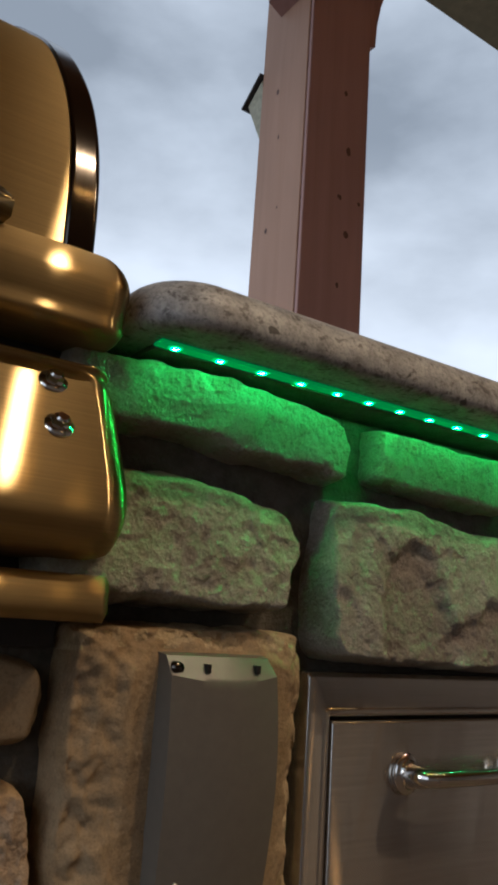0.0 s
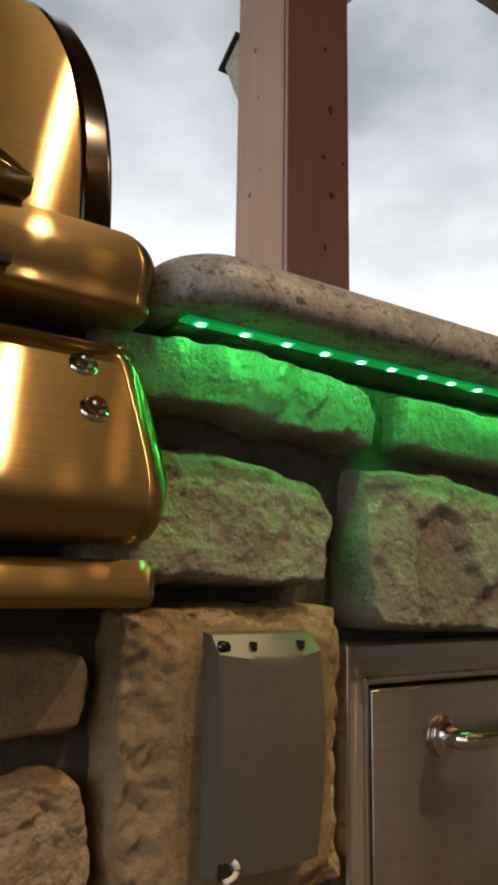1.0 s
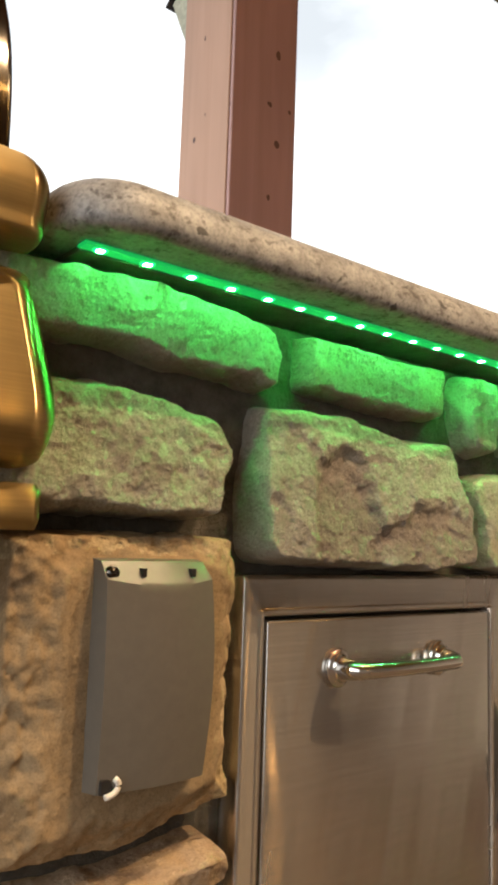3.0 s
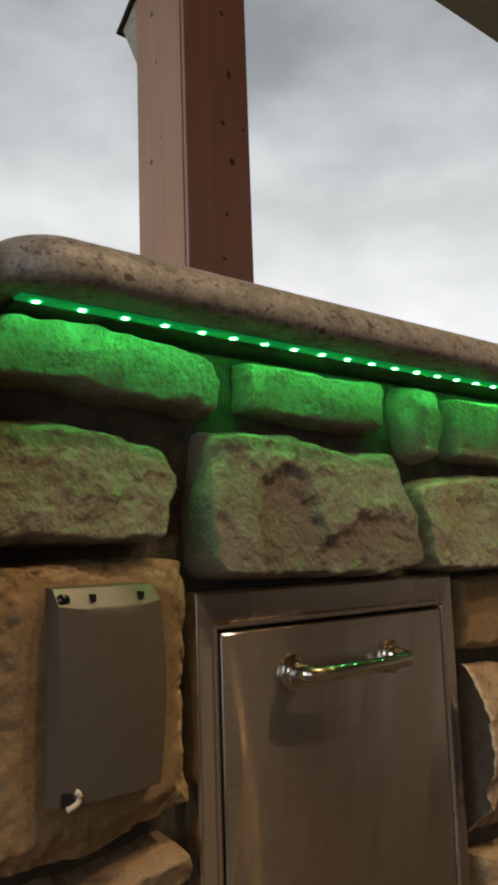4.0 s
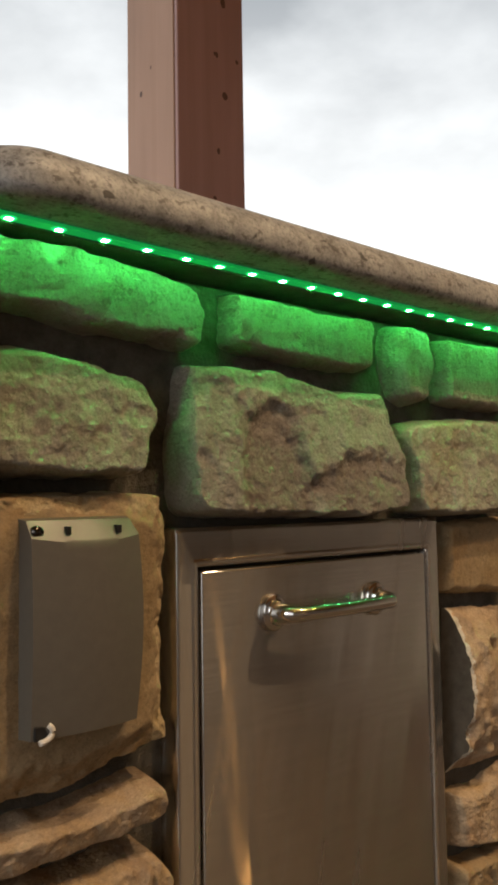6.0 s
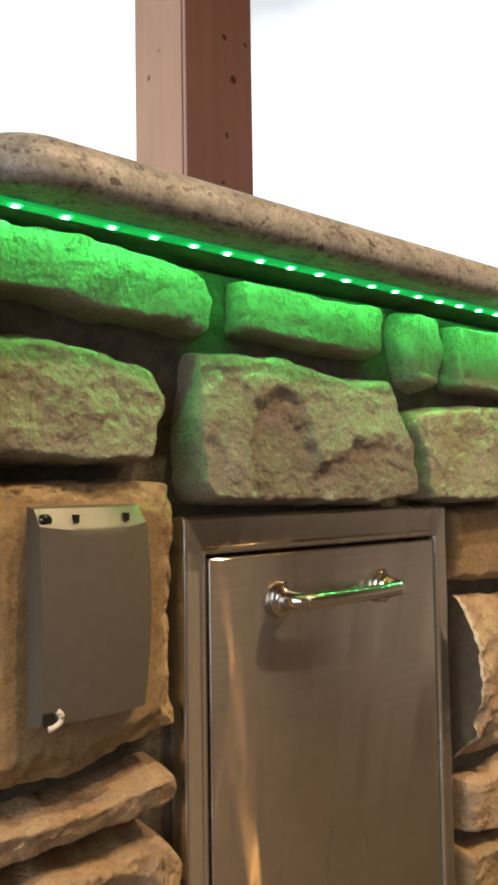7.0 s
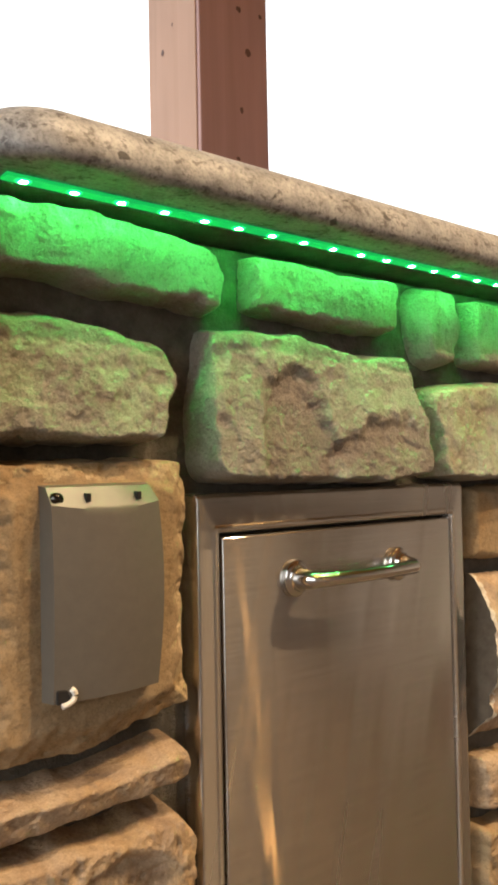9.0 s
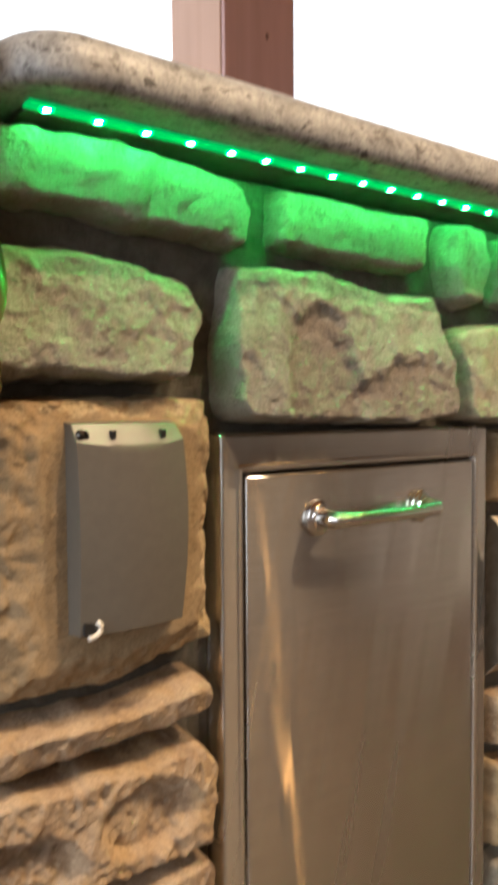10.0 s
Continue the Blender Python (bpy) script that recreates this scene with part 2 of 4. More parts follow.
M_CHIP = stone_material("pale_chipped_stone", (0.80, 0.77, 0.68), (0.70, 0.66, 0.56), (0.45, 0.40, 0.32), (0.66, 0.58, 0.44))
M_CRUMB = stone_material("crumbled_sandy_stone", (0.58, 0.47, 0.30), (0.47, 0.36, 0.21), (0.22, 0.16, 0.10), (0.50, 0.38, 0.20))
M_MORTAR, M_SAWN, M_GRANITE = mortar_material(), sawn_material(), granite_material()
M_DOOR = steel_material("brushed_door_steel", (0.62, 0.595, 0.57), rough=0.19, wave=0.16, aniso=0.9, ripple=(22, 1, 1.6), streak=0.75, smear=0.55, haze=0.14)
M_FRAME = steel_material("brushed_frame_steel", (0.61, 0.59, 0.565), rough=0.22, wave=0.08, aniso=0.9, ripple=(22, 1, 5), streak=0.6, smear=0.4)
M_GRILL = steel_material("brushed_grill_steel", (0.40, 0.30, 0.145), rough=0.21, wave=0.02, aniso=1.0, ripple=(10, 3, 3), streak=0.84, haze=0.42)
M_CHROME = steel_material("polished_chrome", (0.66, 0.65, 0.63), 0.06, 0.0, 0.05)
# gasket black; also stands in for the shade in gaps, slots and holes
M_BLACK = plain_material("black_gasket_and_gaps", (0.012, 0.012, 0.013), 0.45)
M_BAND = steel_material("dark_polished_band", (0.085, 0.078, 0.07), 0.14, 0.0, 0.1)
M_COVER = plain_material("grey_painted_cover", (0.125, 0.116, 0.100), 0.38, 0.0, 140, 0.06, 0.06)
M_TAB = plain_material("pale_plastic", (0.72, 0.70, 0.64), 0.4)
# the tape's own glow stands in for diode light scattered along it
M_STRIP = glow_material("lit_silicone_strip", (0.002, 0.50, 0.11), 0.40)
M_LED = glow_material("green_diode", (0.05, 1.0, 0.16), 375.0)
M_HALO = glow_material("diode_halo_glow", (0.004, 0.75, 0.19), 1.3)
M_POST = wood_material("stained_cedar", (0.47, 0.28, 0.265), (0.40, 0.23, 0.215))
# paler cedar: the light on the post's left face put into the colour
M_POST_LIT = wood_material("lit_side_cedar", (0.50, 0.30, 0.21), (0.44, 0.255, 0.17))
M_KNOT = plain_material("dark_knot", (0.12, 0.06, 0.05), 0.6, 0, 200, 0.4)
M_CEIL = wood_material("ceiling_boards", (0.42, 0.20, 0.07), (0.26, 0.11, 0.04))
M_FASCIA = plain_material("sage_painted_board", (0.42, 0.44, 0.33), 0.6, 0, 30, 0.12)
M_PALE = plain_material("pale_sage_wood", (0.45, 0.47, 0.38), 0.7)
M_ROOF = plain_material("dark_roof_felt", (0.06, 0.06, 0.065), 0.85)
M_GROUND = plain_material("patio_concrete", (0.11, 0.080, 0.062), 0.85, 0, 6, 0.2, 0.4)
M_STUCCO = plain_material("tan_stucco", (0.34, 0.29, 0.24), 0.9, 0, 14, 0.15, 0.6)
M_FLAME = glow_material("lantern_glass", (1.0, 0.50, 0.16), 3.6)
M_BULB = glow_material("warm_bulb_glass", (1.0, 0.52, 0.14), 110.0)
M_LAMP = glow_material("warm_lamp_glass", WARM, 70.0)


# ---------------------------------------------------------------- building helpers
def mesh_object(name, bm, material, parent=None, label="", smooth=True):
    me = bpy.data.meshes.new(name)
    bmesh.ops.recalc_face_normals(bm, faces=bm.faces[:])
    bm.to_mesh(me)
    bm.free()
    for k in (material if isinstance(material, (list, tuple)) else [material]):
        me.materials.append(k)
    if smooth:
        me.shade_smooth()
        for f in me.polygons:       # sawn ends stay flat
            f.use_smooth = f.material_index == 0
    ob = new(name, me)
    if parent:
        ob.parent = parent
    if label:
        tagged(ob, label)
    return ob


def part(name, bm, material, parent, label="", smooth=True):
    return mesh_object(name, bm, material, parent, label, smooth)


def thing(name, at=(0, 0, 0)):
    ob = new(name)
    ob.empty_display_size = 0.05
    ob.location = at
    return ob


def box(bm, x0, x1, y0, y1, z0, z1, bevel=0.0, segments=2):
    r = bmesh.ops.create_cube(bm, size=1.0)
    for v in r["verts"]:
        v.co = ((x0 + x1) / 2 + v.co.x * (x1 - x0), (y0 + y1) / 2 + v.co.y * (y1 - y0), (z0 + z1) / 2 + v.co.z * (z1 - z0))
    if bevel:
        edges = list({e for v in r["verts"] for e in v.link_edges})
        bmesh.ops.bevel(bm, geom=edges, offset=bevel, segments=segments, affect="EDGES", profile=0.5)
    return bm


def boxed(*a, **k):
    return box(bmesh.new(), *a, **k)


def cylinder(bm, a, b, r0, r1=None, seg=24):
    a, b = Vector(a), Vector(b)
    r1 = r0 if r1 is None else r1
    m = Matrix.Translation((a + b) / 2) @ (b - a).to_track_quat("Z", "Y").to_matrix().to_4x4()
    bmesh.ops.create_cone(bm, cap_ends=True, segments=seg, radius1=r0, radius2=r1, depth=(b - a).length, matrix=m)
    return bm


def tube(bm, points, radii, seg=16):
    """A round bar along points, with a radius for each."""
    rings = []
    for i, p in enumerate(points):
        d = (Vector(points[min(i + 1, len(points) - 1)]) - Vector(points[max(i - 1, 0)])).normalized()
        u = d.cross(Vector((0, 0, 1))).normalized()
        w = u.cross(d)
        rings.append([bm.verts.new(Vector(p) + radii[i] * (math.cos(a) * u + math.sin(a) * w))
                      for a in (2 * math.pi * k / seg for k in range(seg))])
    for a, b in zip(rings, rings[1:]):
        for k in range(seg):
            bm.faces.new((a[k], a[(k + 1) % seg], b[(k + 1) % seg], b[k]))
    bm.faces.new(rings[0])
    bm.faces.new(rings[-1][::-1])
    return bm


def smooth_path(points, steps=8):
    """Catmull-Rom through the points."""
    p = [Vector(points[0]), *[Vector(q) for q in points], Vector(points[-1])]
    out = []
    for i in range(1, len(p) - 2):
        for k in range(steps):
            t = k / steps
            out.append(0.5 * (2 * p[i] + (p[i + 1] - p[i - 1]) * t + (2 * p[i - 1] - 5 * p[i] + 4 * p[i + 1] - p[i + 2]) * t * t
                              + (3 * p[i] - p[i - 1] - 3 * p[i + 1] + p[i + 2]) * t ** 3))
    out.append(p[-2])
    return out


def extruded(profile, x0, x1, back, round0=0.0, round1=0.0, steps=8, smooth=True):
    """A (y, z) profile drawn along x, closed at the back; the ends fall away in a round of the given size."""
    pts = smooth_path([(0, y, z) for y, z in profile], 5) if smooth else [Vector((0, y, z)) for y, z in profile]
    mid = sum((p.z for p in pts), 0.0) / len(pts)
    stations = []
    if round0:
        stations += [(x0 + round0 * (1 - math.cos(a)), round0 * (1 - math.sin(a))) for a in (math.pi / 2 * k / steps for k in range(steps))]
    stations += [(x0 + round0, 0.0), (x0 + round0 + 0.002, 0.0)] + [(x0 + round0 + (x1 - round1 - x0 - round0) * k / 6, 0.0) for k in range(1, 6)]
    stations += [(x1 - round1 - 0.002, 0.0), (x1 - round1 - 0.0005, 0.0), (x1 - round1, 0.0)]
    if round1:
        stations += [(x1 - round1 + round1 * math.sin(a), round1 * (1 - math.cos(a))) for a in (math.pi / 2 * k / steps for k in range(1, steps + 1))]
    bm = bmesh.new()
    rings = []
    for x, inset in stations:
        ring = []
        for p in pts:
            ring.append(bm.verts.new((x, min(back, p.y + inset), p.z + (mid - p.z) * min(1, inset * 4))))
        ring.append(bm.verts.new((x, back, ring[-1].co.z)))
        ring.append(bm.verts.new((x, back + 0.001, ring[0].co.z)))
        rings.append(ring)
    n = len(rings[0])
    for a, b in zip(rings, rings[1:]):
        for k in range(n):
            bm.faces.new((a[k], a[(k + 1) % n], b[(k + 1) % n], b[k]))
    bm.faces.new(rings[0])
    bm.faces.new(rings[-1][::-1])
    return bm


def edge_line(points):
    """A smooth line through a few (x, z) points, as a function of 0..1 along its length."""
    pts = smooth_path([(x, 0, z) for x, z in points], 6)
    run = [0.0]
    for p, q in zip(pts, pts[1:]):
        run.append(run[-1] + (q - p).length)

    def at(t):
        d = max(0.0, min(1.0, t)) * run[-1]
        k = 0
        while k < len(run) - 2 and run[k + 1] < d:
            k += 1
        return pts[k].lerp(pts[k + 1], (d - run[k]) / max(1e-9, run[k + 1] - run[k]))
    return at


def facets(q, scale, off):
    """Flat hammer-split faces that meet in soft ridges, about -0.5 to 0.5."""
    p = q * scale + off
    dist, cells = noise.voronoi(p)
    out = []
    for c in cells[:2]:
        t = noise.noise_vector(c * 13.7)
        out.append(0.9 * (t.x * (p.x - c.x) + t.z * (p.z - c.z)) + 0.7 * noise.noise(c * 7.1))
    w = min(1.0, (dist[1] - dist[0]) / 0.13)
    w = 0.5 + 0.5 * w * (2 - w)
    return out[0] * w + out[1] * (1 - w)


def stone_mesh(top, bottom, left=(), right=(), back=0.032, depth=0.036, seed=1, rough=1.0, roll=0.007, tilt=0.0, corner=0.04,
               margin=None, sawn=False, fine=1.0, crown=1.0, carve=()):
    """One walling stone. top and bottom: (x, z) along these edges, from the one end to the other; left and right: points between.
    depth: how far the face stands off its back; roll: how far in from the edge the face turns; tilt: lower edge further out;
    margin: widths of the chipped margin of a dressed face (left, right, bottom, top); crown: how much further the upper edge
    is rolled; carve: hollows (x, z, half width, half height, depth) broken out of the face."""
    lines = [edge_line(p) for p in (top, bottom, [top[0], *left, bottom[0]], [top[-1], *right, bottom[-1]])]
    c_tl, c_tr, c_bl, c_br = (Vector((x, 0, z)) for x, z in (top[0], top[-1], bottom[0], bottom[-1]))
    w, h = (c_tr - c_tl).length, (c_tl - c_bl).length
    step = 0.0015 / fine
    nu, nv = max(14, min(190, int(w / step))), max(12, min(140, int(h / step)))
    off = Vector((seed * 3.17, seed * 1.91, seed * 2.53))
    rnd = random.Random(seed)
    mid = (c_tl + c_br) / 2
    planes = []         # the large split faces at the margins
    for k in range(9):
        a = rnd.uniform(0, 2 * math.pi)
        s, r = rnd.uniform(0.08, 0.35), rnd.uniform(0.24, 0.48)
        planes.append((math.cos(a) * s, math.sin(a) * s, mid.x + math.cos(a) * r * w, mid.z + math.sin(a) * r * h))
    spread = [math.sin((i / nu - 0.5) * math.pi) * 0.5 + (i / nu - 0.5) for i in range(nu + 1)]
    bm = bmesh.new()
    rows, crumbs = [], []
    for j in range(nv + 1):
        b = math.sin((j / nv - 0.5) * math.pi) * 0.5 + (j / nv - 0.5)
        row = []
        for a in spread:
            k = 0.0 if sawn else corner
            u, v = (a * math.sqrt(1 - k * b ** 6) + 1) / 2, (b * math.sqrt(1 - k * a ** 6) + 1) / 2
            q = (1 - v) * lines[1](u) + v * lines[0](u) + (1 - u) * lines[2](1 - v) + u * lines[3](1 - v)
            q -= (1 - v) * ((1 - u) * c_bl + u * c_br) + v * ((1 - u) * c_tl + u * c_tr)
            da, db = (1 - abs(a)) / 2 * w, (1 - abs(b)) / 2 * h
            if sawn and a < 0:
                da = 1.0
            wob = noise.noise_vector(q * 48 + off) * 0.0030 * rough + noise.noise_vector(q * 150 + off) * 0.0012
            near = max(abs(a), abs(b)) ** 5
            q.x += wob.x * near * (0.15 if sawn and a < 0 else 1)
            q.z += wob.z * near
            reach = roll * (1 + 0.6 * noise.noise(q * 55 + off * 2))
            fall = (1 - max(0.0, 1 - da / reach) ** 2.6) * (1 - max(0.0, 1 - db / (reach * (crown if b > 0 else 1.0))) ** 2.6)
            chip = facets(q + wob * 1.2, 42, off) * 0.0040 + facets(q + wob * 2.0, 105, off * 1.7) * 0.0024
            chip += facets(q + wob * 2.0, 240, off * 0.7) * 0.0015
            if margin:
                chip = noise.fractal(q * 40 + off, 0.75, 2.1, 5) * 0.0040 + facets(q + wob * 1.5, 120, off * 0.7) * 0.0034
            lump = noise.fractal(q * 15 + off, 0.9, 2.1, 3)
            pit = max(0.0, noise.noise(q * 130 + off * 3) - 0.32)
            if margin:
                dl, dr = (a + 1) / 2 * w, (1 - a) / 2 * w
                dd, dt = (b + 1) / 2 * h, (1 - b) / 2 * h
                m = min(dl / margin[0], dr / margin[1], dd / margin[2], dt / margin[3]) + 0.30 * noise.fractal(q * 45 + off, 0.8, 2.1, 3)
                t = max(0.0, min(1.0, m))
                t = t * t * (3 - 2 * t)
                d = depth * fall * (0.77 + 0.23 * t) + fall * (1 - 0.94 * t) * rough * (chip + 0.002 * lump)
                d += fall * t * 0.0007 * noise.fractal(q * 60 + off, 0.8, 2.1, 3)
            else:
                split = min(0.0, min(0.007 - (pa * (q.x - qx) + pb * (q.z - qz)) for pa, pb, qx, qz in planes))
                d = depth * fall * (1 + tilt * (0.5 - v))
                d += fall * rough * (0.55 * max(-0.010, split) + chip + 0.0028 * lump - 0.004 * pit * (1.3 - v))
                for x, z, rx, rz, deep in carve:
                    e = math.hypot((q.x - x) / rx, (q.z - z) / rz) + 0.16 * noise.fractal(q * 32 + off, 0.8, 2.1, 2)
                    e = max(0.0, min(1.0, (1.0 - e) / 0.30))
                    d -= fall * deep * e * e * (3 - 2 * e)
            if margin:
                crumbs.append(t < 0.75 and dr / margin[1] < 0.75 or t < 0.6 and dt / margin[3] < 0.6 and noise.noise(q * 90 + off) > -0.1)
            row.append(bm.verts.new((q.x, back - max(0.0, d), q.z)))
        rows.append(row)
    for j, (a, b) in enumerate(zip(rows, rows[1:])):
        for i in range(nu):
            f = bm.faces.new((a[i], a[i + 1], b[i + 1], b[i]))
            if margin and crumbs[j * (nu + 1) + i]:
                f.material_index = 1        # pale crumbled arris of a dressed face
            if sawn and i < 4.0 + 5.0 * noise.noise(a[i].co * 160 + off):
                f.material_index = 2        # pale crumbled arris beside the saw cut
    if sawn:        # the flat sawn end, back to the mortar
        ends = [r[0] for r in rows]
        backs = [bm.verts.new((v.co.x, back + 0.004, v.co.z)) for v in ends]
        for (p, q), (r, s) in zip(zip(ends, ends[1:]), zip(backs, backs[1:])):
            f = bm.faces.new((p, r, s, q))
            f.material_index = 1
    return bm


# ---------------------------------------------------------------- ground, roof, unseen walls beside and behind the camera
bm = bmesh.new()
bmesh.ops.create_grid(bm, x_segments=8, y_segments=8, size=400)
tagged(mesh_object("ground", bm, M_GROUND), "tan concrete patio and ground reaching to the horizon", "ground", kind="structure")

# unseen wall added to keep the sky out of the door's reflection
tagged(mesh_object("wall_side", boxed(3.3, 3.6, -4.0, 0.9, 0, 2.9), M_STUCCO, smooth=False),
       "unseen tan stucco wall added for the brown reflection in the door", "wall", kind="structure")
# unseen wall added behind the camera for the steel to reflect
tagged(mesh_object("wall_house", boxed(-3.4, 3.6, -4.3, -4.004, 0, 3.0), M_STUCCO, smooth=False),
       "unseen tan stucco wall added behind the patio for warm reflections", "wall", kind="structure")

bm = bmesh.new()
for k in range(40):
    y1 = 0.95 - k * 0.124
    box(bm, -3.0, 5.0, y1 - 0.120, y1, 2.92, 2.942, 0.003, 1)
box(bm, -3.0, 5.0, -4.0, 0.95, 2.946, 2.98)
tagged(mesh_object("ceiling", bm, M_CEIL, smooth=False), "stained wooden board ceiling over the patio", "ceiling", kind="structure")
tagged(mesh_object("soffit", boxed(-3.0, 5.0, 0.952, 1.212, 2.888, 3.02, 0.004), M_FASCIA, smooth=False),
       "sage painted soffit board along the patio roof edge", "soffit", kind="structure")
tagged(mesh_object("roof_beam", boxed(-3.0, 5.0, 0.98, 1.18, 3.024, 3.2, 0.006), M_POST, smooth=False),
       "red-brown stained timber roof beam carried by the post", "beam", kind="structure")

# ---------------------------------------------------------------- timber post with braces
PX, PY, PW, PD = 0.690, 0.960, 0.202, 0.222
post = tagged(thing("timber_post", (PX, PY, 0)), "red-brown stained boxed cedar post with dark knots, behind the counter", "post")


def board(name, x0, x1, y0, y1, z0, z1, label="", wood=M_POST):
    return part(name, boxed(x0 - PX, x1 - PX, y0 - PY, y1 - PY, z0, z1, bevel=0.003), wood, post, label, smooth=False)


front = board("front_board", PX, PX + PW, PY, PY + 0.012, 0.0, 2.886)
side = board("side_board", PX + 0.001, PX + 0.022, PY + 0.018, PY + PD, 0.0, 2.886, "side board, made paler for the light on it", M_POST_LIT)
board("side_board", PX + PW - 0.022, PX + PW - 0.002, PY + 0.018, PY + PD - 0.002, 0.0, 2.886)
board("back_board", PX + 0.024, PX + PW - 0.024, PY + PD - 0.022, PY + PD, 0.0, 2.886)
# dark core put in so the open joints show as shaded lines
part("core", boxed(0.009, PW - 0.024, 0.014, PD - 0.024, 0.0, 2.88), M_ROOF, post, "dark core for the shade in the board joints", smooth=False)


def knot(parent, centre, normal, rx, rz):
    bm = bmesh.new()
    bmesh.ops.create_circle(bm, cap_ends=True, segments=14, radius=1.0)
    for v in bm.verts:
        wob = 1 + 0.25 * noise.noise(Vector((v.co.x * 2, v.co.y * 2, centre[2] * 31)))
        a, b = v.co.x * rx * wob, v.co.y * rz * wob
        v.co = (a, 0, b) if normal == "y" else (0, a, b)
        v.co += Vector(centre) - Vector((PX, PY, 0))
    part("knot", bm, M_KNOT, parent, smooth=False)


knot(front, (0.8073, 0.9592, 1.7952), "y", 0.0045, 0.008)
knot(front, (0.8313, 0.9592, 1.6982), "y", 0.009, 0.01)
knot(front, (0.8092, 0.9592, 1.5536), "y", 0.005, 0.008)
knot(front, (0.8707, 0.9592, 1.7994), "y", 0.005, 0.006)
knot(front, (0.7966, 0.9592, 1.4347), "y", 0.006, 0.005)
knot(front, (0.8283, 0.9592, 1.9356), "y", 0.008, 0.013)
knot(front, (0.8116, 0.9592, 2.1019), "y", 0.006, 0.008)
knot(front, (0.8014, 0.9592, 1.7965), "y", 0.004, 0.006)
knot(side, (0.6902, 1.1022, 2.1307), "x", 0.006, 0.009)
knot(side, (0.6902, 1.0861, 1.9840), "x", 0.003, 0.007)
knot(side, (0.6902, 1.0725, 1.7719), "x", 0.0025, 0.005)
knot(side, (0.6902, 1.1167, 1.7217), "x", 0.006, 0.008)
knot(side, (0.6902, 0.9699, 1.7566), "x", 0.0022, 0.006)


def brace(sign):
    """A curved knee brace from the post up to the beam."""
    bm = bmesh.new()
    x_face = PW if sign > 0 else 0.0
    low = 2.30 if sign > 0 else 2.37
    inner, outer = [], []
    for k in range(13):
        t = k / 12
        a = t * math.pi / 2
        inner.append((0.045 + 0.50 * (1 - math.cos(a)), low + 0.03 + (2.855 - low) * math.sin(a)))
        outer.append((-0.012, low + (2.885 - low) * t))
    rings = []
    for (xi, zi), (xo, zo) in zip(inner, outer):
        rings.append([bm.verts.new((x_face + sign * x, y, z)) for x, z in ((xo, zo), (xi, zi)) for y in (0.03, 0.15)])
    for a, b in zip(rings, rings[1:]):
        for q in ((0, 1), (1, 3), (3, 2), (2, 0)):
            bm.faces.new((a[q[0]], a[q[1]], b[q[1]], b[q[0]]))
    bm.faces.new([rings[0][i] for i in (0, 1, 3, 2)])
    bm.faces.new([rings[-1][i] for i in (0, 1, 3, 2)])
    part("knee_brace", bm, M_POST, post, "dark stained curved knee brace", smooth=False)


brace(1)
brace(-1)

# small house-shaped box on the rear of the post
bird = tagged(thing("birdhouse", (PX, PY + PD, 2.0)), "small pale wooden birdhouse with a dark roof, fixed to the post", "birdhouse")
bm = bmesh.new()
lo = [bm.verts.new(p) for p in ((0.03, 0.002, 0.02), (0.17, 0.002, 0.02), (0.17, 0.022, 0.02), (0.03, 0.022, 0.02))]
hi = [bm.verts.new(p) for p in ((0.0, 0.002, 0.215), (0.20, 0.002, 0.215), (0.20, 0.066, 0.165), (0.0, 0.066, 0.165))]
bm.faces.new(lo)
bm.faces.new(hi)
for k in range(4):
    bm.faces.new((lo[k], lo[(k + 1) % 4], hi[(k + 1) % 4], hi[k]))
part("body", bm, M_PALE, bird, smooth=False)
bm = boxed(-0.01, 0.21, -0.058, 0.054, -0.004, 0.004, bevel=0.0015)
bmesh.ops.transform(bm, matrix=Matrix.Translation((0, 0.045, 0.198)) @ Matrix.Rotation(radians(-38), 4, "X"), verts=bm.verts)
part("roof", bm, M_ROOF, bird, "dark sloping roof", smooth=False)

# ---------------------------------------------------------------- counter wall
LEFT, RIGHT = -0.95, 1.30
wall = tagged(mesh_object("wall_counter", boxed(LEFT, RIGHT, 0.0215, 0.60, 0, 0.886), M_MORTAR, smooth=False),
              "counter base clad in split field stone with recessed dark mortar", "stone wall", kind="structure")


def stone(material, *a, **k):
    ob = part("stone", stone_mesh(*a, **k), material, wall)
    return ob


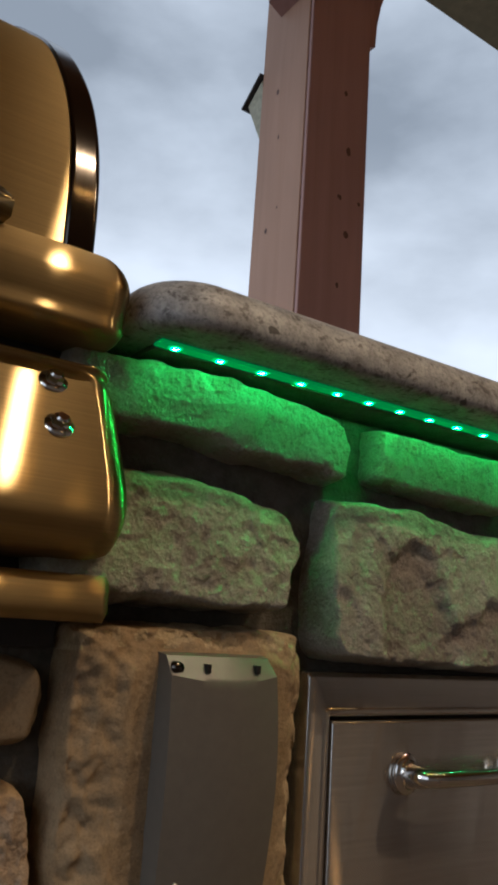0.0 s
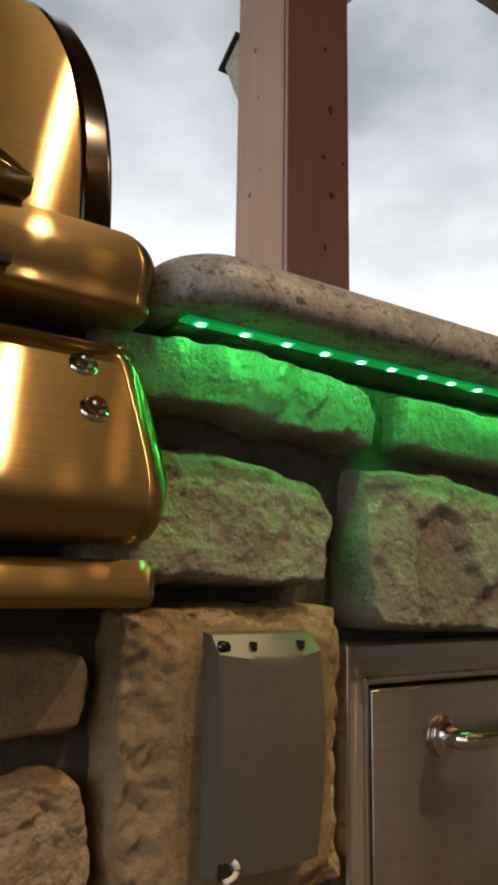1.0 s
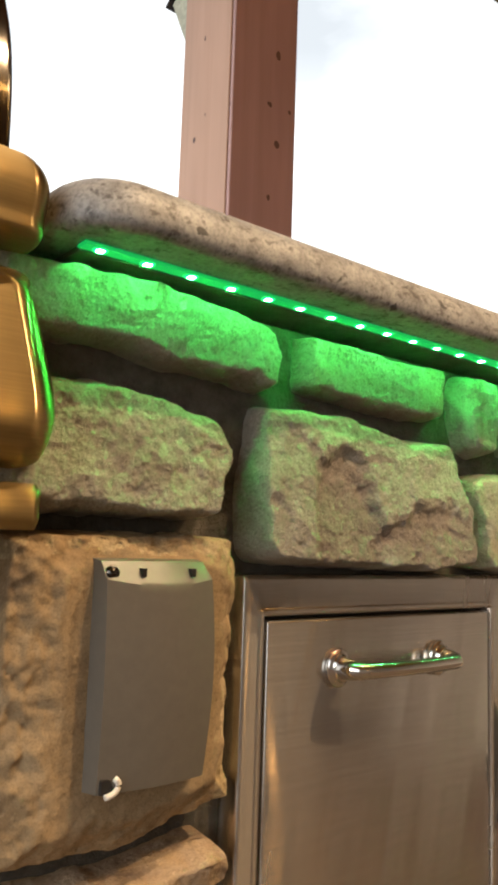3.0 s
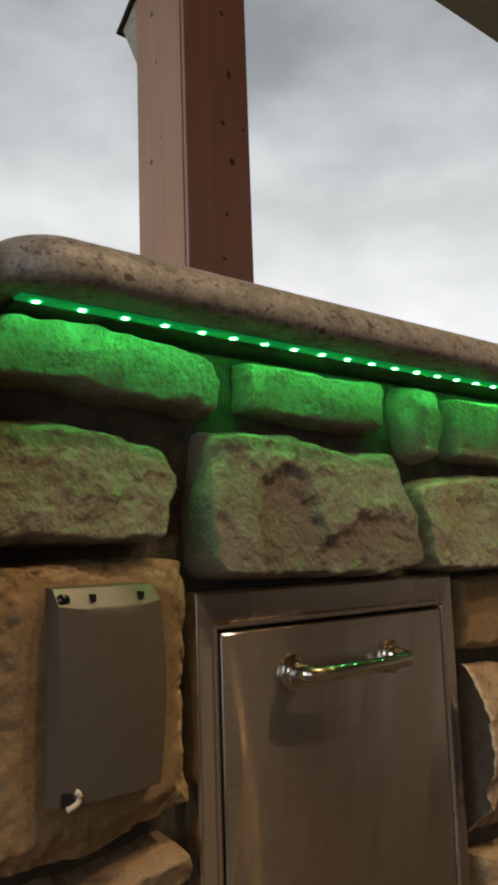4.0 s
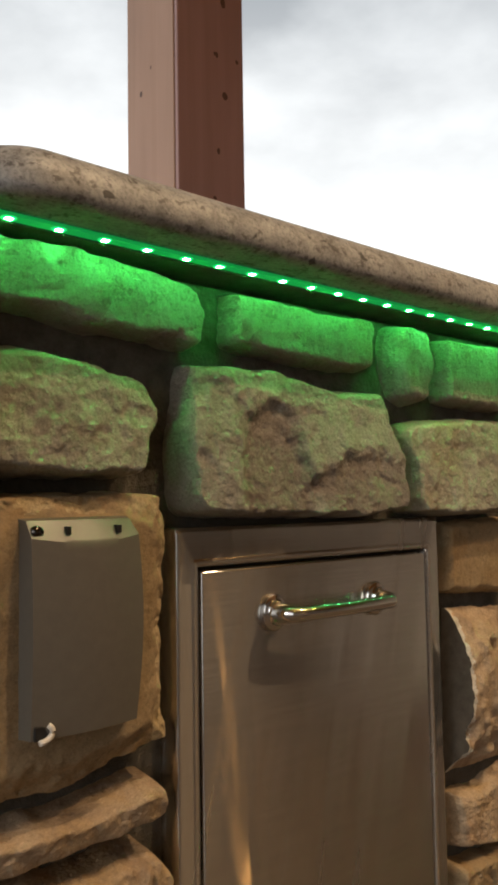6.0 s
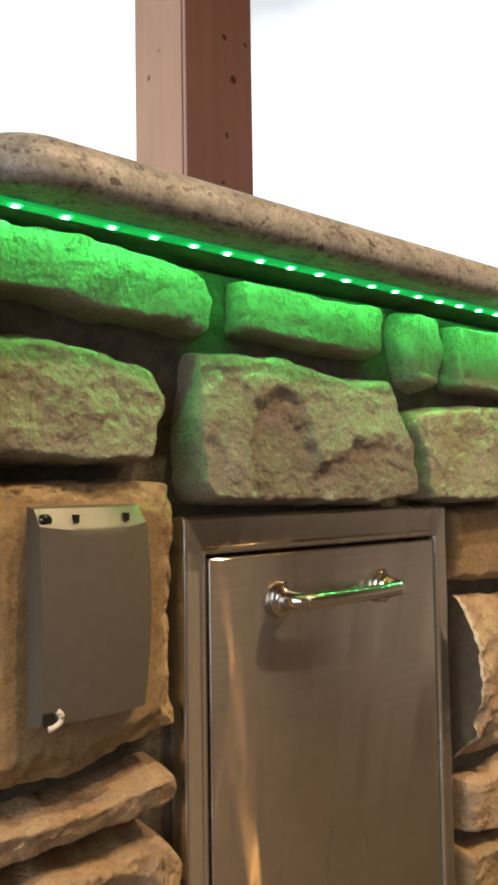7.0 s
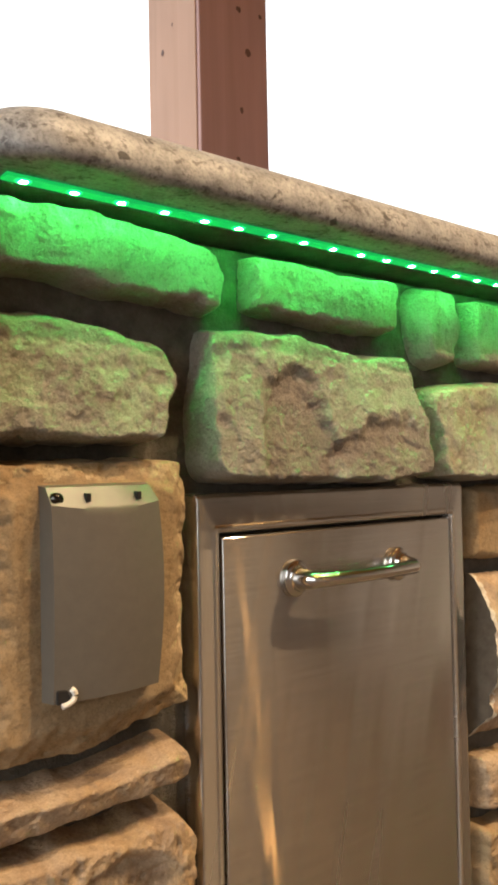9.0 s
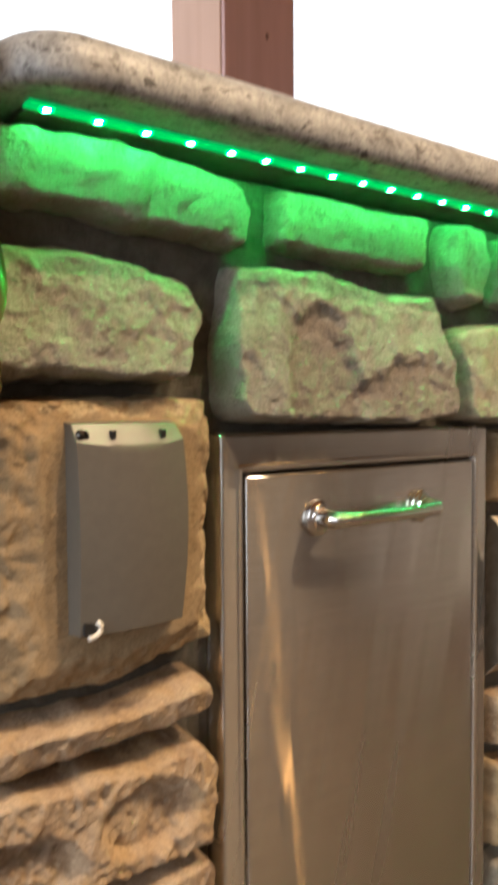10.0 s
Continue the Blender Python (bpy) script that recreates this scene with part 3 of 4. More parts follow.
# ---------------------------------------------------------------- granite counter
def slab():
    """Granite top with a bullnose front and a rounded free corner."""
    x0, x1, y0, y1, z0, z1, r = -0.176, 1.36, -0.058, 0.66, 0.8935, 0.932, 0.052
    plan = [(x1, y0)] + [(x1 + (x0 + r - x1) * k / 24, y0) for k in range(1, 24)]
    plan += [(x0 + r - r * math.sin(a), y0 + r - r * math.cos(a)) for a in (math.pi / 2 * k / 16 for k in range(17))]
    plan += [(x0, y1), (x1, y1)]
    c = Vector(((x0 + x1) / 2, (y0 + y1) / 2, 0))
    nose = (z1 - z0) / 2
    bm = bmesh.new()
    rings = []
    edge = [(0.010, z0), (0.003, z0 + 0.0015), (0.0, z0 + 0.005), (0.0, z0 + 0.010)]
    edge += [(0.026 * (1 - math.cos(a)), z0 + 0.010 + (z1 - z0 - 0.010) * math.sin(a)) for a in (math.pi / 2 * k / 10 for k in range(1, 11))]
    for inset, z in edge:
        ring = []
        for i, (x, y) in enumerate(plan):
            p, q = plan[i - 1], plan[(i + 1) % len(plan)]
            if i in (0, len(plan) - 1, len(plan) - 2):
                nx, ny = (1 if x == x1 else -1), (-1 if y == y0 else 1)
            else:
                tx, ty = q[0] - p[0], q[1] - p[1]
                n = math.hypot(tx, ty)
                nx, ny = -ty / n, tx / n
                if nx * (x - c.x) + ny * (y - c.y) < 0:
                    nx, ny = -nx, -ny
            ring.append(bm.verts.new((x - nx * inset, y - ny * inset, z)))
        rings.append(ring)
    n = len(plan)
    for a, b in zip(rings, rings[1:]):
        for k in range(n):
            bm.faces.new((a[k], a[(k + 1) % n], b[(k + 1) % n], b[k]))
    bm.faces.new(rings[0])
    bm.faces.new(rings[-1][::-1])
    return tagged(mesh_object("countertop", bm, M_GRANITE), "speckled beige granite countertop with a rounded edge", "countertop")


slab()
# added board, dark to stand in for the shade behind the diode strip
tagged(mesh_object("trim_underlay", boxed(-0.150, 1.30, -0.0115, 0.62, 0.8895, 0.8932), M_MORTAR, smooth=False),
       "added dark board for the shaded granite underside above the stone", "underlay", kind="structure")

# ---------------------------------------------------------------- light strip under the counter
strip = tagged(thing("light_strip", (-0.152, -0.018, 0.8925)), "glowing green diode strip stuck under the granite edge", "light strip")
part("tape", boxed(0, 1.35, -0.006, 0.006, -0.0022, 0, bevel=0.0008), M_STRIP, strip, "green lit silicone tape", smooth=False)
bm = boxed(-0.0023, 0.0023, -0.0021, 0.0021, -0.0030, -0.0022, bevel=0.0006)
chip = part("diode", bm, M_LED, strip, "bright green diode", smooth=False)
bm = bmesh.new()        # added glowing disc that stands in for the halo round each diode
cylinder(bm, (0, 0, -0.0021), (0, 0, -0.0027), 0.0052, 0.0044, 20)
bead = part("halo_disc", bm, M_HALO, chip, "glowing disc for the diode halo")
for i in range(39):
    x = -0.139 + 0.0344 * i if i < 5 else 0.030 + 0.0331 * (i - 5)
    d = chip if i == 0 else new("diode", chip.data)
    d.parent = strip
    d.location = (x + 0.152, 0, 0)
    tagged(d, "bright green diode")
    if i:
        b = new("halo_disc", bead.data)
        b.parent = d
        tagged(b, "glowing disc for the diode halo")

# ---------------------------------------------------------------- stainless access door
door = tagged(thing("access_door", (0, 0, 0)), "brushed stainless steel access door set into the stone wall", "access door")
FX0, FX1, FZ0, FZ1 = -0.001, 0.3205, 0.10, 0.6905
DX0, DX1, DZ0, DZ1 = 0.0230, 0.2985, 0.125, 0.6572
GAP = 0.0022




def loop(x0, x1, z0, z1, y, r):
    """A rectangle with rounded corners, as points."""
    out = []
    for cx, cz, a0 in ((x1 - r, z1 - r, 0), (x0 + r, z1 - r, 90), (x0 + r, z0 + r, 180), (x1 - r, z0 + r, 270)):
        out += [(cx + r * math.cos(radians(a0 + 15 * k)), y, cz + r * math.sin(radians(a0 + 15 * k))) for k in range(7)]
    return out


def door_frame():
    """Pressed frame: rolled outer edge, flat flange, raised bead round the opening."""
    ix0, ix1, iz0, iz1 = DX0 - 0.0037, DX1 + GAP, DZ0 - GAP, DZ1 + 0.0035
    bm = bmesh.new()
    rings = []
    for d, y in ((0.0, 0.030), (0.0, 0.004), (0.0006, 0.0018), (0.002, 0.0004), (0.004, 0.0)):      # from the outer edge
        rings.append(loop(FX0 + d, FX1 - d, FZ0 + d, FZ1 - d, y, 0.003))
    for d, y in ((0.0062, 0.0001), (0.0054, -0.0003), (0.0046, -0.0009), (0.0024, -0.0011), (0.0008, -0.0008), (0.0001, 0.0), (0.0, 0.024)):
        rings.append(loop(ix0 - d, ix1 + d, iz0 - d, iz1 + d, y, 0.0015 + d * 0.5))
    rings = [[bm.verts.new(p) for p in ring] for ring in rings]
    for a, b in zip(rings, rings[1:]):
        for k in range(len(a)):
            bm.faces.new((a[k], a[(k + 1) % len(a)], b[(k + 1) % len(a)], b[k]))
    ob = part("door_frame", bm, M_FRAME, door, "pressed steel frame with a raised bead")
    ob.data.set_sharp_from_angle(angle=radians(50))


door_frame()
# black plate put in for the shade in the gap round the door
part("liner", boxed(DX0 - 0.006, DX1 + 0.005, 0.0195, 0.03, DZ0 - 0.005, DZ1 + 0.006), M_BLACK, door, "black backing for the shade in the door gap", smooth=False)
panel = part("door_panel", boxed(DX0, DX1, 0.0005, 0.019, DZ0, DZ1, bevel=0.0022, segments=3), M_DOOR, door, "brushed door panel with soft smears")
HX0, HX1, HZ = 0.094, 0.219, 0.6195
bm = bmesh.new()
pts = smooth_path([(HX0, 0.0, HZ), (HX0 + 0.001, -0.018, HZ), (HX0 + 0.012, -0.025, HZ), ((HX0 + HX1) / 2, -0.029, HZ),
                   (HX1 - 0.012, -0.025, HZ), (HX1 - 0.001, -0.018, HZ), (HX1, 0.0, HZ)], 8)
tube(bm, pts, [0.0058 + 0.0034 * abs(2 * i / (len(pts) - 1) - 1) ** 1.6 for i in range(len(pts))], 24)
handle = part("handle", bm, M_CHROME, door, "bowed polished chrome handle")
for x in (HX0, HX1):
    bm = bmesh.new()
    rings = []
    for r, y in ((0.0120, 0.0005), (0.0128, -0.0012), (0.0128, -0.0034), (0.0116, -0.0050), (0.0098, -0.0054), (0.0088, -0.0062), (0.0084, -0.0090), (0.0076, -0.0100)):
        rings.append([bm.verts.new((x + r * math.cos(a), y, HZ + 1.18 * r * math.sin(a))) for a in (2 * math.pi * k / 32 for k in range(32))])
    for a, b in zip(rings, rings[1:]):
        for k in range(32):
            bm.faces.new((a[k], a[(k + 1) % 32], b[(k + 1) % 32], b[k]))
    bm.faces.new(rings[-1])
    part("rosette", bm, M_CHROME, handle, "oval chrome rosette")

# ---------------------------------------------------------------- outlet cover
cover = tagged(thing("outlet_cover", (-0.1305, -0.0215, 0.57)), "grey weatherproof outlet cover with a bowed lid, on a sandy stone", "outlet cover")
CW, CH = 0.0775, 0.130
part("gasket", boxed(0.003, CW - 0.003, -0.003, 0.012, 0.004, CH - 0.003, bevel=0.0015), M_BLACK, cover, "dark gasket", smooth=False)
bm = bmesh.new()
rows = []
for j in range(33):
    v = j / 32
    row = []
    for i in range(25):
        u = i / 24
        crease = CH - 0.0105 - 0.0040 * math.sin(math.pi * u)       # the arched line below the hinge strip
        x, z = u * CW, crease * v / 0.8125 if v <= 0.8125 else crease + (CH - crease) * (v - 0.8125) / 0.1875
        bow = -0.0130 - 0.0045 * math.sin(math.pi * u) - 0.0028 * math.sin(math.pi * min(1.0, v / 0.8125))
        y = bow if v <= 0.8125 else bow + (z - crease) / (CH - crease) * 0.0085
        inset = 0.004 * (1 - math.sin(math.pi * v)) * (1 if u > 0.5 else 0)
        row.append(bm.verts.new((x - inset * max(0, u - 0.5) * 2, y, z - (0.006 * u if v == 0 else 0) + 0.006 * u * (v == 0))))
    rows.append(row)
for a, b in zip(rows, rows[1:]):
    for i in range(24):
        bm.faces.new((a[i], a[i + 1], b[i + 1], b[i]))
rim = [r[0] for r in rows] + rows[-1][1:] + [r[-1] for r in rows[-2::-1]] + rows[0][-2:0:-1]
backs = [bm.verts.new((v.co.x + 0.002 * (v.co.x / CW * 2 - 1), 0.004, v.co.z + 0.0015 * (v.co.z / CH * 2 - 1))) for v in rim]
for k in range(len(rim)):
    bm.faces.new((rim[k], rim[(k + 1) % len(rim)], backs[(k + 1) % len(rim)], backs[k]))
lid = part("lid", bm, M_COVER, cover, "bowed grey lid")
lid.data.set_sharp_from_angle(angle=radians(28))
for x in (0.024, 0.060):
    part("hinge_slot", boxed(x - 0.0014, x + 0.0014, -0.0150, -0.004, CH - 0.009, CH - 0.004), M_BLACK, cover, "dark hinge slot", smooth=False)
bm = bmesh.new()
cylinder(bm, (0.0045, -0.006, CH - 0.007), (0.0045, -0.0125, CH - 0.007), 0.0042, 0.0038, 20)
part("screw", bm, M_BAND, cover, "steel screw")
bm = boxed(0.0015, 0.012, -0.0150, -0.0125, -0.0005, 0.0085, bevel=0.001)
part("latch_hole", bm, M_BLACK, cover, "dark latch hole", smooth=False)
bm = bmesh.new()
arc = [(0.004 + 0.0085 * math.sin(a), -0.0165, -0.001 + 0.0055 * (1 - math.cos(a))) for a in (math.pi * 0.75 * k / 10 for k in range(11))]
tube(bm, arc, [0.0018] * 11, 10)
part("latch_tab", bm, M_TAB, cover, "pale latch tab")

# ---------------------------------------------------------------- grill
grill = tagged(thing("built_in_grill", (0, 0, 0)), "brushed stainless built-in grill with a domed hood", "grill")
GX0, GX1 = -0.92, -0.180
HOOD = [(0.012, 0.930), (0.011, 0.945), (0.015, 0.995), (0.028, 1.042), (0.058, 1.097), (0.110, 1.160), (0.170, 1.212), (0.270, 1.285), (0.40, 1.33), (0.50, 1.34)]
hood = part("hood", extruded(HOOD, GX0 + 0.02, GX1 - 0.030, 0.52, 0.01, 0.0), M_GRILL, grill, "domed brushed steel hood")
band = [(y - 0.003, z) for y, z in HOOD]
part("hood_end_band", extruded(band, GX1 - 0.030, GX1 - 0.010, 0.52, 0.0, 0.004), M_BAND, hood, "dark polished end band")
part("front_ledge", extruded([(0.10, 0.956), (0.020, 0.950), (-0.010, 0.940), (-0.030, 0.926), (-0.040, 0.914), (-0.0415, 0.906), (-0.037, 0.892), (-0.029, 0.880), (0.04, 0.880)],
                             GX0, GX1, 0.10, 0.012, 0.014), M_GRILL, grill, "rounded steel ledge below the hood")
# black block put in for the shade between ledge, panel and trim
part("shadow_gap", boxed(GX0 + 0.01, GX1 - 0.006, 0.012, 0.10, 0.70, 0.884), M_BLACK, grill, "black filler for the shade between the panels", smooth=False)
panel = part("control_panel", extruded([(0.05, 0.866), (-0.012, 0.866), (-0.015, 0.860), (-0.027, 0.846), (-0.049, 0.809), (-0.060, 0.786), (-0.061, 0.770), (-0.050, 0.756), (-0.030, 0.750), (0.05, 0.750)],
                               GX0, GX1 + 0.004, 0.05, 0.016, 0.018), M_GRILL, grill, "sloping steel control panel with a rolled lower edge")
part("drip_trim", extruded([(0.05, 0.741), (-0.040, 0.741), (-0.046, 0.736), (-0.046, 0.722), (-0.040, 0.716), (0.05, 0.716)], GX0, GX1 + 0.002, 0.05, 0.006, 0.006, smooth=False),
     M_GRILL, grill, "steel trim bar under the control panel")
part("slot", boxed(-0.330, -0.268, -0.0425, -0.030, 0.889, 0.8935), M_BLACK, grill, "dark slot in the ledge", smooth=False)
slope = Vector((0, -0.80, 0.60)).normalized()
for bx, by, bz in ((-0.219, -0.0255, 0.8475), (-0.2185, -0.0425, 0.819)):
    at = Vector((bx, by, bz))
    bm = bmesh.new()
    cylinder(bm, at - slope * 0.003, at + slope * 0.0016, 0.0090, 0.0084, 28)
    bolt = part("bolt", bm, M_CHROME, grill, "chrome washer and bolt")
    bm = bmesh.new()
    cylinder(bm, at + slope * 0.001, at + slope * 0.0062, 0.0056, 0.0050, 6)
    cylinder(bm, at + slope * 0.0062, at + slope * 0.0074, 0.0040, 0.0030, 16)
    part("bolt_head", bm, M_CHROME, bolt, "chrome bolt head", smooth=False)
bm = bmesh.new()
section = [(0.0, 0.016), (-0.020, 0.010), (-0.026, -0.004), (-0.014, -0.016), (0.004, -0.014)]
ends = [(GX0 + 0.1, 0.0), (-0.300, 0.0), (-0.268, 0.012)]
rings = [[bm.verts.new((x + (0.012 if s and z < 0 else 0), -0.030 + s + y * (1 - 20 * s), 0.945 + z * (1 - 30 * s))) for y, z in section] for x, s in ends]
for a, c in zip(rings, rings[1:]):
    for k in range(5):
        bm.faces.new((a[k], a[(k + 1) % 5], c[(k + 1) % 5], c[k]))
bm.faces.new(rings[0])
bm.faces.new(rings[-1][::-1])
bmesh.ops.bevel(bm, geom=bm.edges[:], offset=0.0015, segments=2, affect="EDGES")
hh = part("hood_handle", bm, M_GRILL, hood, "steel hood handle")
part("bracket", boxed(-0.345, -0.325, -0.032, 0.02, 0.938, 0.956, bevel=0.003), M_GRILL, hh, smooth=False)

# ---------------------------------------------------------------- unseen lamps round the patio
CZ = 2.92
for x, y, watts in DOWNLIGHTS:
    lamp = tagged(thing("ceiling_lamp", (x, y, CZ)), "unseen warm round ceiling lamp on the patio boards", "ceiling lamp", "patio ceiling lamps")
    bm = bmesh.new()
    cylinder(bm, (0, 0, -0.002), (0, 0, -0.02), 0.045, 0.038, 32)
    part("rim", bm, M_ROOF, lamp, "dark lamp rim")
    bm = bmesh.new()
    bmesh.ops.create_uvsphere(bm, u_segments=20, v_segments=10, radius=0.022, matrix=Matrix.Translation((0, 0, -0.02)) @ Matrix.Diagonal((1, 1, 0.4, 1)))
    part("glass", bm, M_LAMP, lamp, "glowing warm lamp glass")
    light = new("lamp_light", bpy.data.lights.new("lamp_light", "SPOT"))
    light.data.energy, light.data.color, light.data.shadow_soft_size = watts, WARM, 0.015
    light.data.spot_size, light.data.spot_blend = radians(105), 0.6
    light.matrix_world = look((x, y, CZ - 0.07), (x, y + 0.1, 0.0))
for x, y, z, watts in FILL_LAMPS:
    fill_lamp = tagged(thing("added_wall_lamp", (x, y, z)), "unseen glass wall lamp added for warm fill", "wall lamp")
    part("back_plate", boxed(-0.05, 0.05, 0.0, 0.012, -0.09, 0.09, bevel=0.004), M_ROOF, fill_lamp, "dark back plate", smooth=False)
    bm = bmesh.new()
    cylinder(bm, (0, 0.09, -0.08), (0, 0.09, 0.10), 0.045, 0.055, 24)
    part("glass", bm, M_FLAME, fill_lamp, "glowing warm glass")
    part("arm", boxed(-0.012, 0.012, 0.012, 0.09, 0.10, 0.12, bevel=0.003), M_ROOF, fill_lamp, smooth=False)
    light = new("lamp_light", bpy.data.lights.new("lamp_light", "POINT"))
    light.data.energy, light.data.color, light.data.shadow_soft_size = watts, ORANGE, 0.05
    light.location = (x, y + 0.24, z)


def streak_lantern(x, y, low, high, radius=0.010, half=0.07):
    """Unseen dark square lantern on the patio; a tube glows between two heights."""
    ob = tagged(thing("streak_lantern", (x, y, 0.0)), "unseen warm lantern placed for a streak in the door", "lantern", "patio lanterns")
    top = high + 0.044
    part("base", boxed(-half, half, -half, half, 0.0, 0.03, bevel=0.004), M_ROOF, ob, smooth=False)
    if low > 0.05:
        part("candle_holder", boxed(-0.03, 0.03, -0.03, 0.03, 0.03, low - 0.002, bevel=0.004), M_ROOF, ob, smooth=False)
    bm = bmesh.new()
    cylinder(bm, (0, 0, low), (0, 0, high), radius * 1.1, radius * 0.9, 16)
    part("light_tube", bm, M_FLAME, ob, "glowing warm tube")
    part("lid", boxed(-half, half, -half, half, top, top + half * 0.45, bevel=half * 0.14), M_ROOF, ob, smooth=False)
    bar = half * 0.085
    for sx in (bar - half, half - bar):
        for sy in (bar - half, half - bar):
            part("corner_bar", boxed(sx - bar, sx + bar, sy - bar, sy + bar, 0.03, top), M_ROOF, ob, smooth=False)


# both lanterns are added to draw warm streaks on the door steel
streak_lantern(0.69, -1.36, 0.37, 0.46)
streak_lantern(0.40, -0.62, 0.035, 0.13, 0.005, 0.022)
string = tagged(thing("string_lights", (0.0, -1.1, 2.3)), "string of small warm bulbs hanging across the patio", "string lights")
sag = [(-0.9 + 0.3 * k, 0.0, -0.10 * (1 - ((k - 4) / 4) ** 2)) for k in range(9)]
part("cable", tube(bmesh.new(), smooth_path(sag, 4), [0.003] * 33, 8), M_ROOF, string, "thin dark cable")
for x in (-0.9, 1.5):
    part("hanger", boxed(x - 0.003, x + 0.003, -0.003, 0.003, -0.004, 0.619), M_ROOF, string, "dark hanging wire", smooth=False)
for x, y, z in sag:
    bm = bmesh.new()
    cylinder(bm, (x, y, z - 0.002), (x, y, z - 0.030), 0.009, 0.010, 12)
    socket = part("socket", bm, M_ROOF, string, "dark bulb socket")
    bm = bmesh.new()
    bmesh.ops.create_uvsphere(bm, u_segments=14, v_segments=10, radius=0.016, matrix=Matrix.Translation((x, y, z - 0.046)) @ Matrix.Diagonal((1, 1, 1.25, 1)))
    part("bulb", bm, M_BULB, socket, "glowing warm bulb")

# ---------------------------------------------------------------- the stones of the wall
S = stone
# the course under the granite
S(M_GREY, [(-0.205, 0.884), (-0.138, 0.888), (-0.089, 0.890), (-0.028, 0.885), (0.020, 0.876)],
  [(-0.205, 0.838), (-0.145, 0.837), (-0.108, 0.838), (-0.078, 0.831), (-0.031, 0.831), (0.026, 0.826)], right=[(0.028, 0.862)], depth=0.038, seed=1, rough=0.7)
S(M_FIELD, [(0.060, 0.879), (0.068, 0.881), (0.154, 0.879), (0.227, 0.882)], [(0.057, 0.834), (0.118, 0.830), (0.170, 0.828), (0.227, 0.830)],
  left=[(0.057, 0.855)], right=[(0.231, 0.866)], depth=0.037, seed=2, roll=0.006, rough=0.5)
S(M_GREY, [(0.262, 0.882), (0.280, 0.885), (0.311, 0.885)], [(0.268, 0.808), (0.291, 0.801), (0.316, 0.808)],
  left=[(0.255, 0.860), (0.258, 0.835)], right=[(0.323, 0.855), (0.322, 0.822)], depth=0.037, seed=3, roll=0.012, corner=0.08, rough=0.45)
S(M_FIELD, [(0.339, 0.877), (0.400, 0.879), (0.470, 0.880)], [(0.340, 0.807), (0.373, 0.806), (0.463, 0.805)], left=[(0.337, 0.845)],
  depth=0.038, seed=4, rough=0.5)
# the course above the steel door
S(M_GREY, [(-0.215, 0.812), (-0.145, 0.817), (-0.116, 0.819), (-0.060, 0.810), (-0.026, 0.803)],
  [(-0.215, 0.727), (-0.130, 0.726), (-0.054, 0.726), (-0.038, 0.728)], right=[(-0.017, 0.790), (-0.019, 0.772), (-0.031, 0.744)],
  depth=0.046, seed=5, roll=0.010, corner=0.05, crown=1.5, tilt=0.45)
S(M_ARCH, [(0.012, 0.816), (0.029, 0.821), (0.109, 0.821), (0.143, 0.814), (0.186, 0.811), (0.242, 0.815)],
  [(0.008, 0.704), (0.024, 0.697), (0.119, 0.694), (0.204, 0.694), (0.253, 0.697)],
  left=[(0.007, 0.778), (0.002, 0.735)], right=[(0.243, 0.780), (0.255, 0.753), (0.257, 0.720)],
  depth=0.050, seed=6, rough=0.75, tilt=0.5, crown=1.3, corner=0.03,
  carve=((0.086, 0.722, 0.046, 0.076, 0.008), (0.198, 0.704, 0.090, 0.054, 0.006)))
S(M_FIELD, [(0.270, 0.784), (0.302, 0.790), (0.380, 0.797), (0.459, 0.798)], [(0.275, 0.694), (0.352, 0.690), (0.450, 0.693)],
  left=[(0.267, 0.760), (0.272, 0.726)], depth=0.046, seed=7, crown=1.4, tilt=0.35, rough=0.8)
# sandy block that carries the outlet cover: flat dressed face, chipped arrises
S([M_SAND, M_CRUMB], [(-0.183, 0.714), (-0.150, 0.718), (-0.060, 0.718), (-0.016, 0.718)],
  [(-0.181, 0.526), (-0.150, 0.527), (-0.096, 0.526), (-0.060, 0.534), (-0.017, 0.544)], left=[(-0.184, 0.650)], right=[(-0.015, 0.660), (-0.018, 0.600)],
  depth=0.053, seed=8, rough=0.8, roll=0.005, corner=0.01, margin=(0.034, 0.020, 0.024, 0.026))
S(M_SAND, [(-0.330, 0.702), (-0.244, 0.699), (-0.191, 0.692)], [(-0.330, 0.641), (-0.239, 0.641), (-0.190, 0.643)], right=[(-0.185, 0.668)],
  depth=0.027, seed=9, rough=0.6, roll=0.010, corner=0.06, margin=(0.01, 0.01, 0.01, 0.01))
S(M_ROSE, [(-0.330, 0.622), (-0.239, 0.626), (-0.221, 0.630), (-0.194, 0.624)], [(-0.330, 0.535), (-0.240, 0.535), (-0.186, 0.537)], right=[(-0.185, 0.580)],
  depth=0.034, seed=10, rough=1.2)
S(M_FIELD, [(-0.330, 0.520), (-0.195, 0.520)], [(-0.330, 0.430), (-0.195, 0.430)], seed=11)
S(M_ROSE, [(-0.200, 0.514), (-0.121, 0.511), (-0.080, 0.512), (-0.039, 0.520), (-0.022, 0.519)],
  [(-0.200, 0.478), (-0.155, 0.479), (-0.133, 0.483), (-0.058, 0.487), (-0.019, 0.488)], right=[(-0.017, 0.503)],
  depth=0.054, seed=12, tilt=-0.2, rough=0.8, roll=0.009)
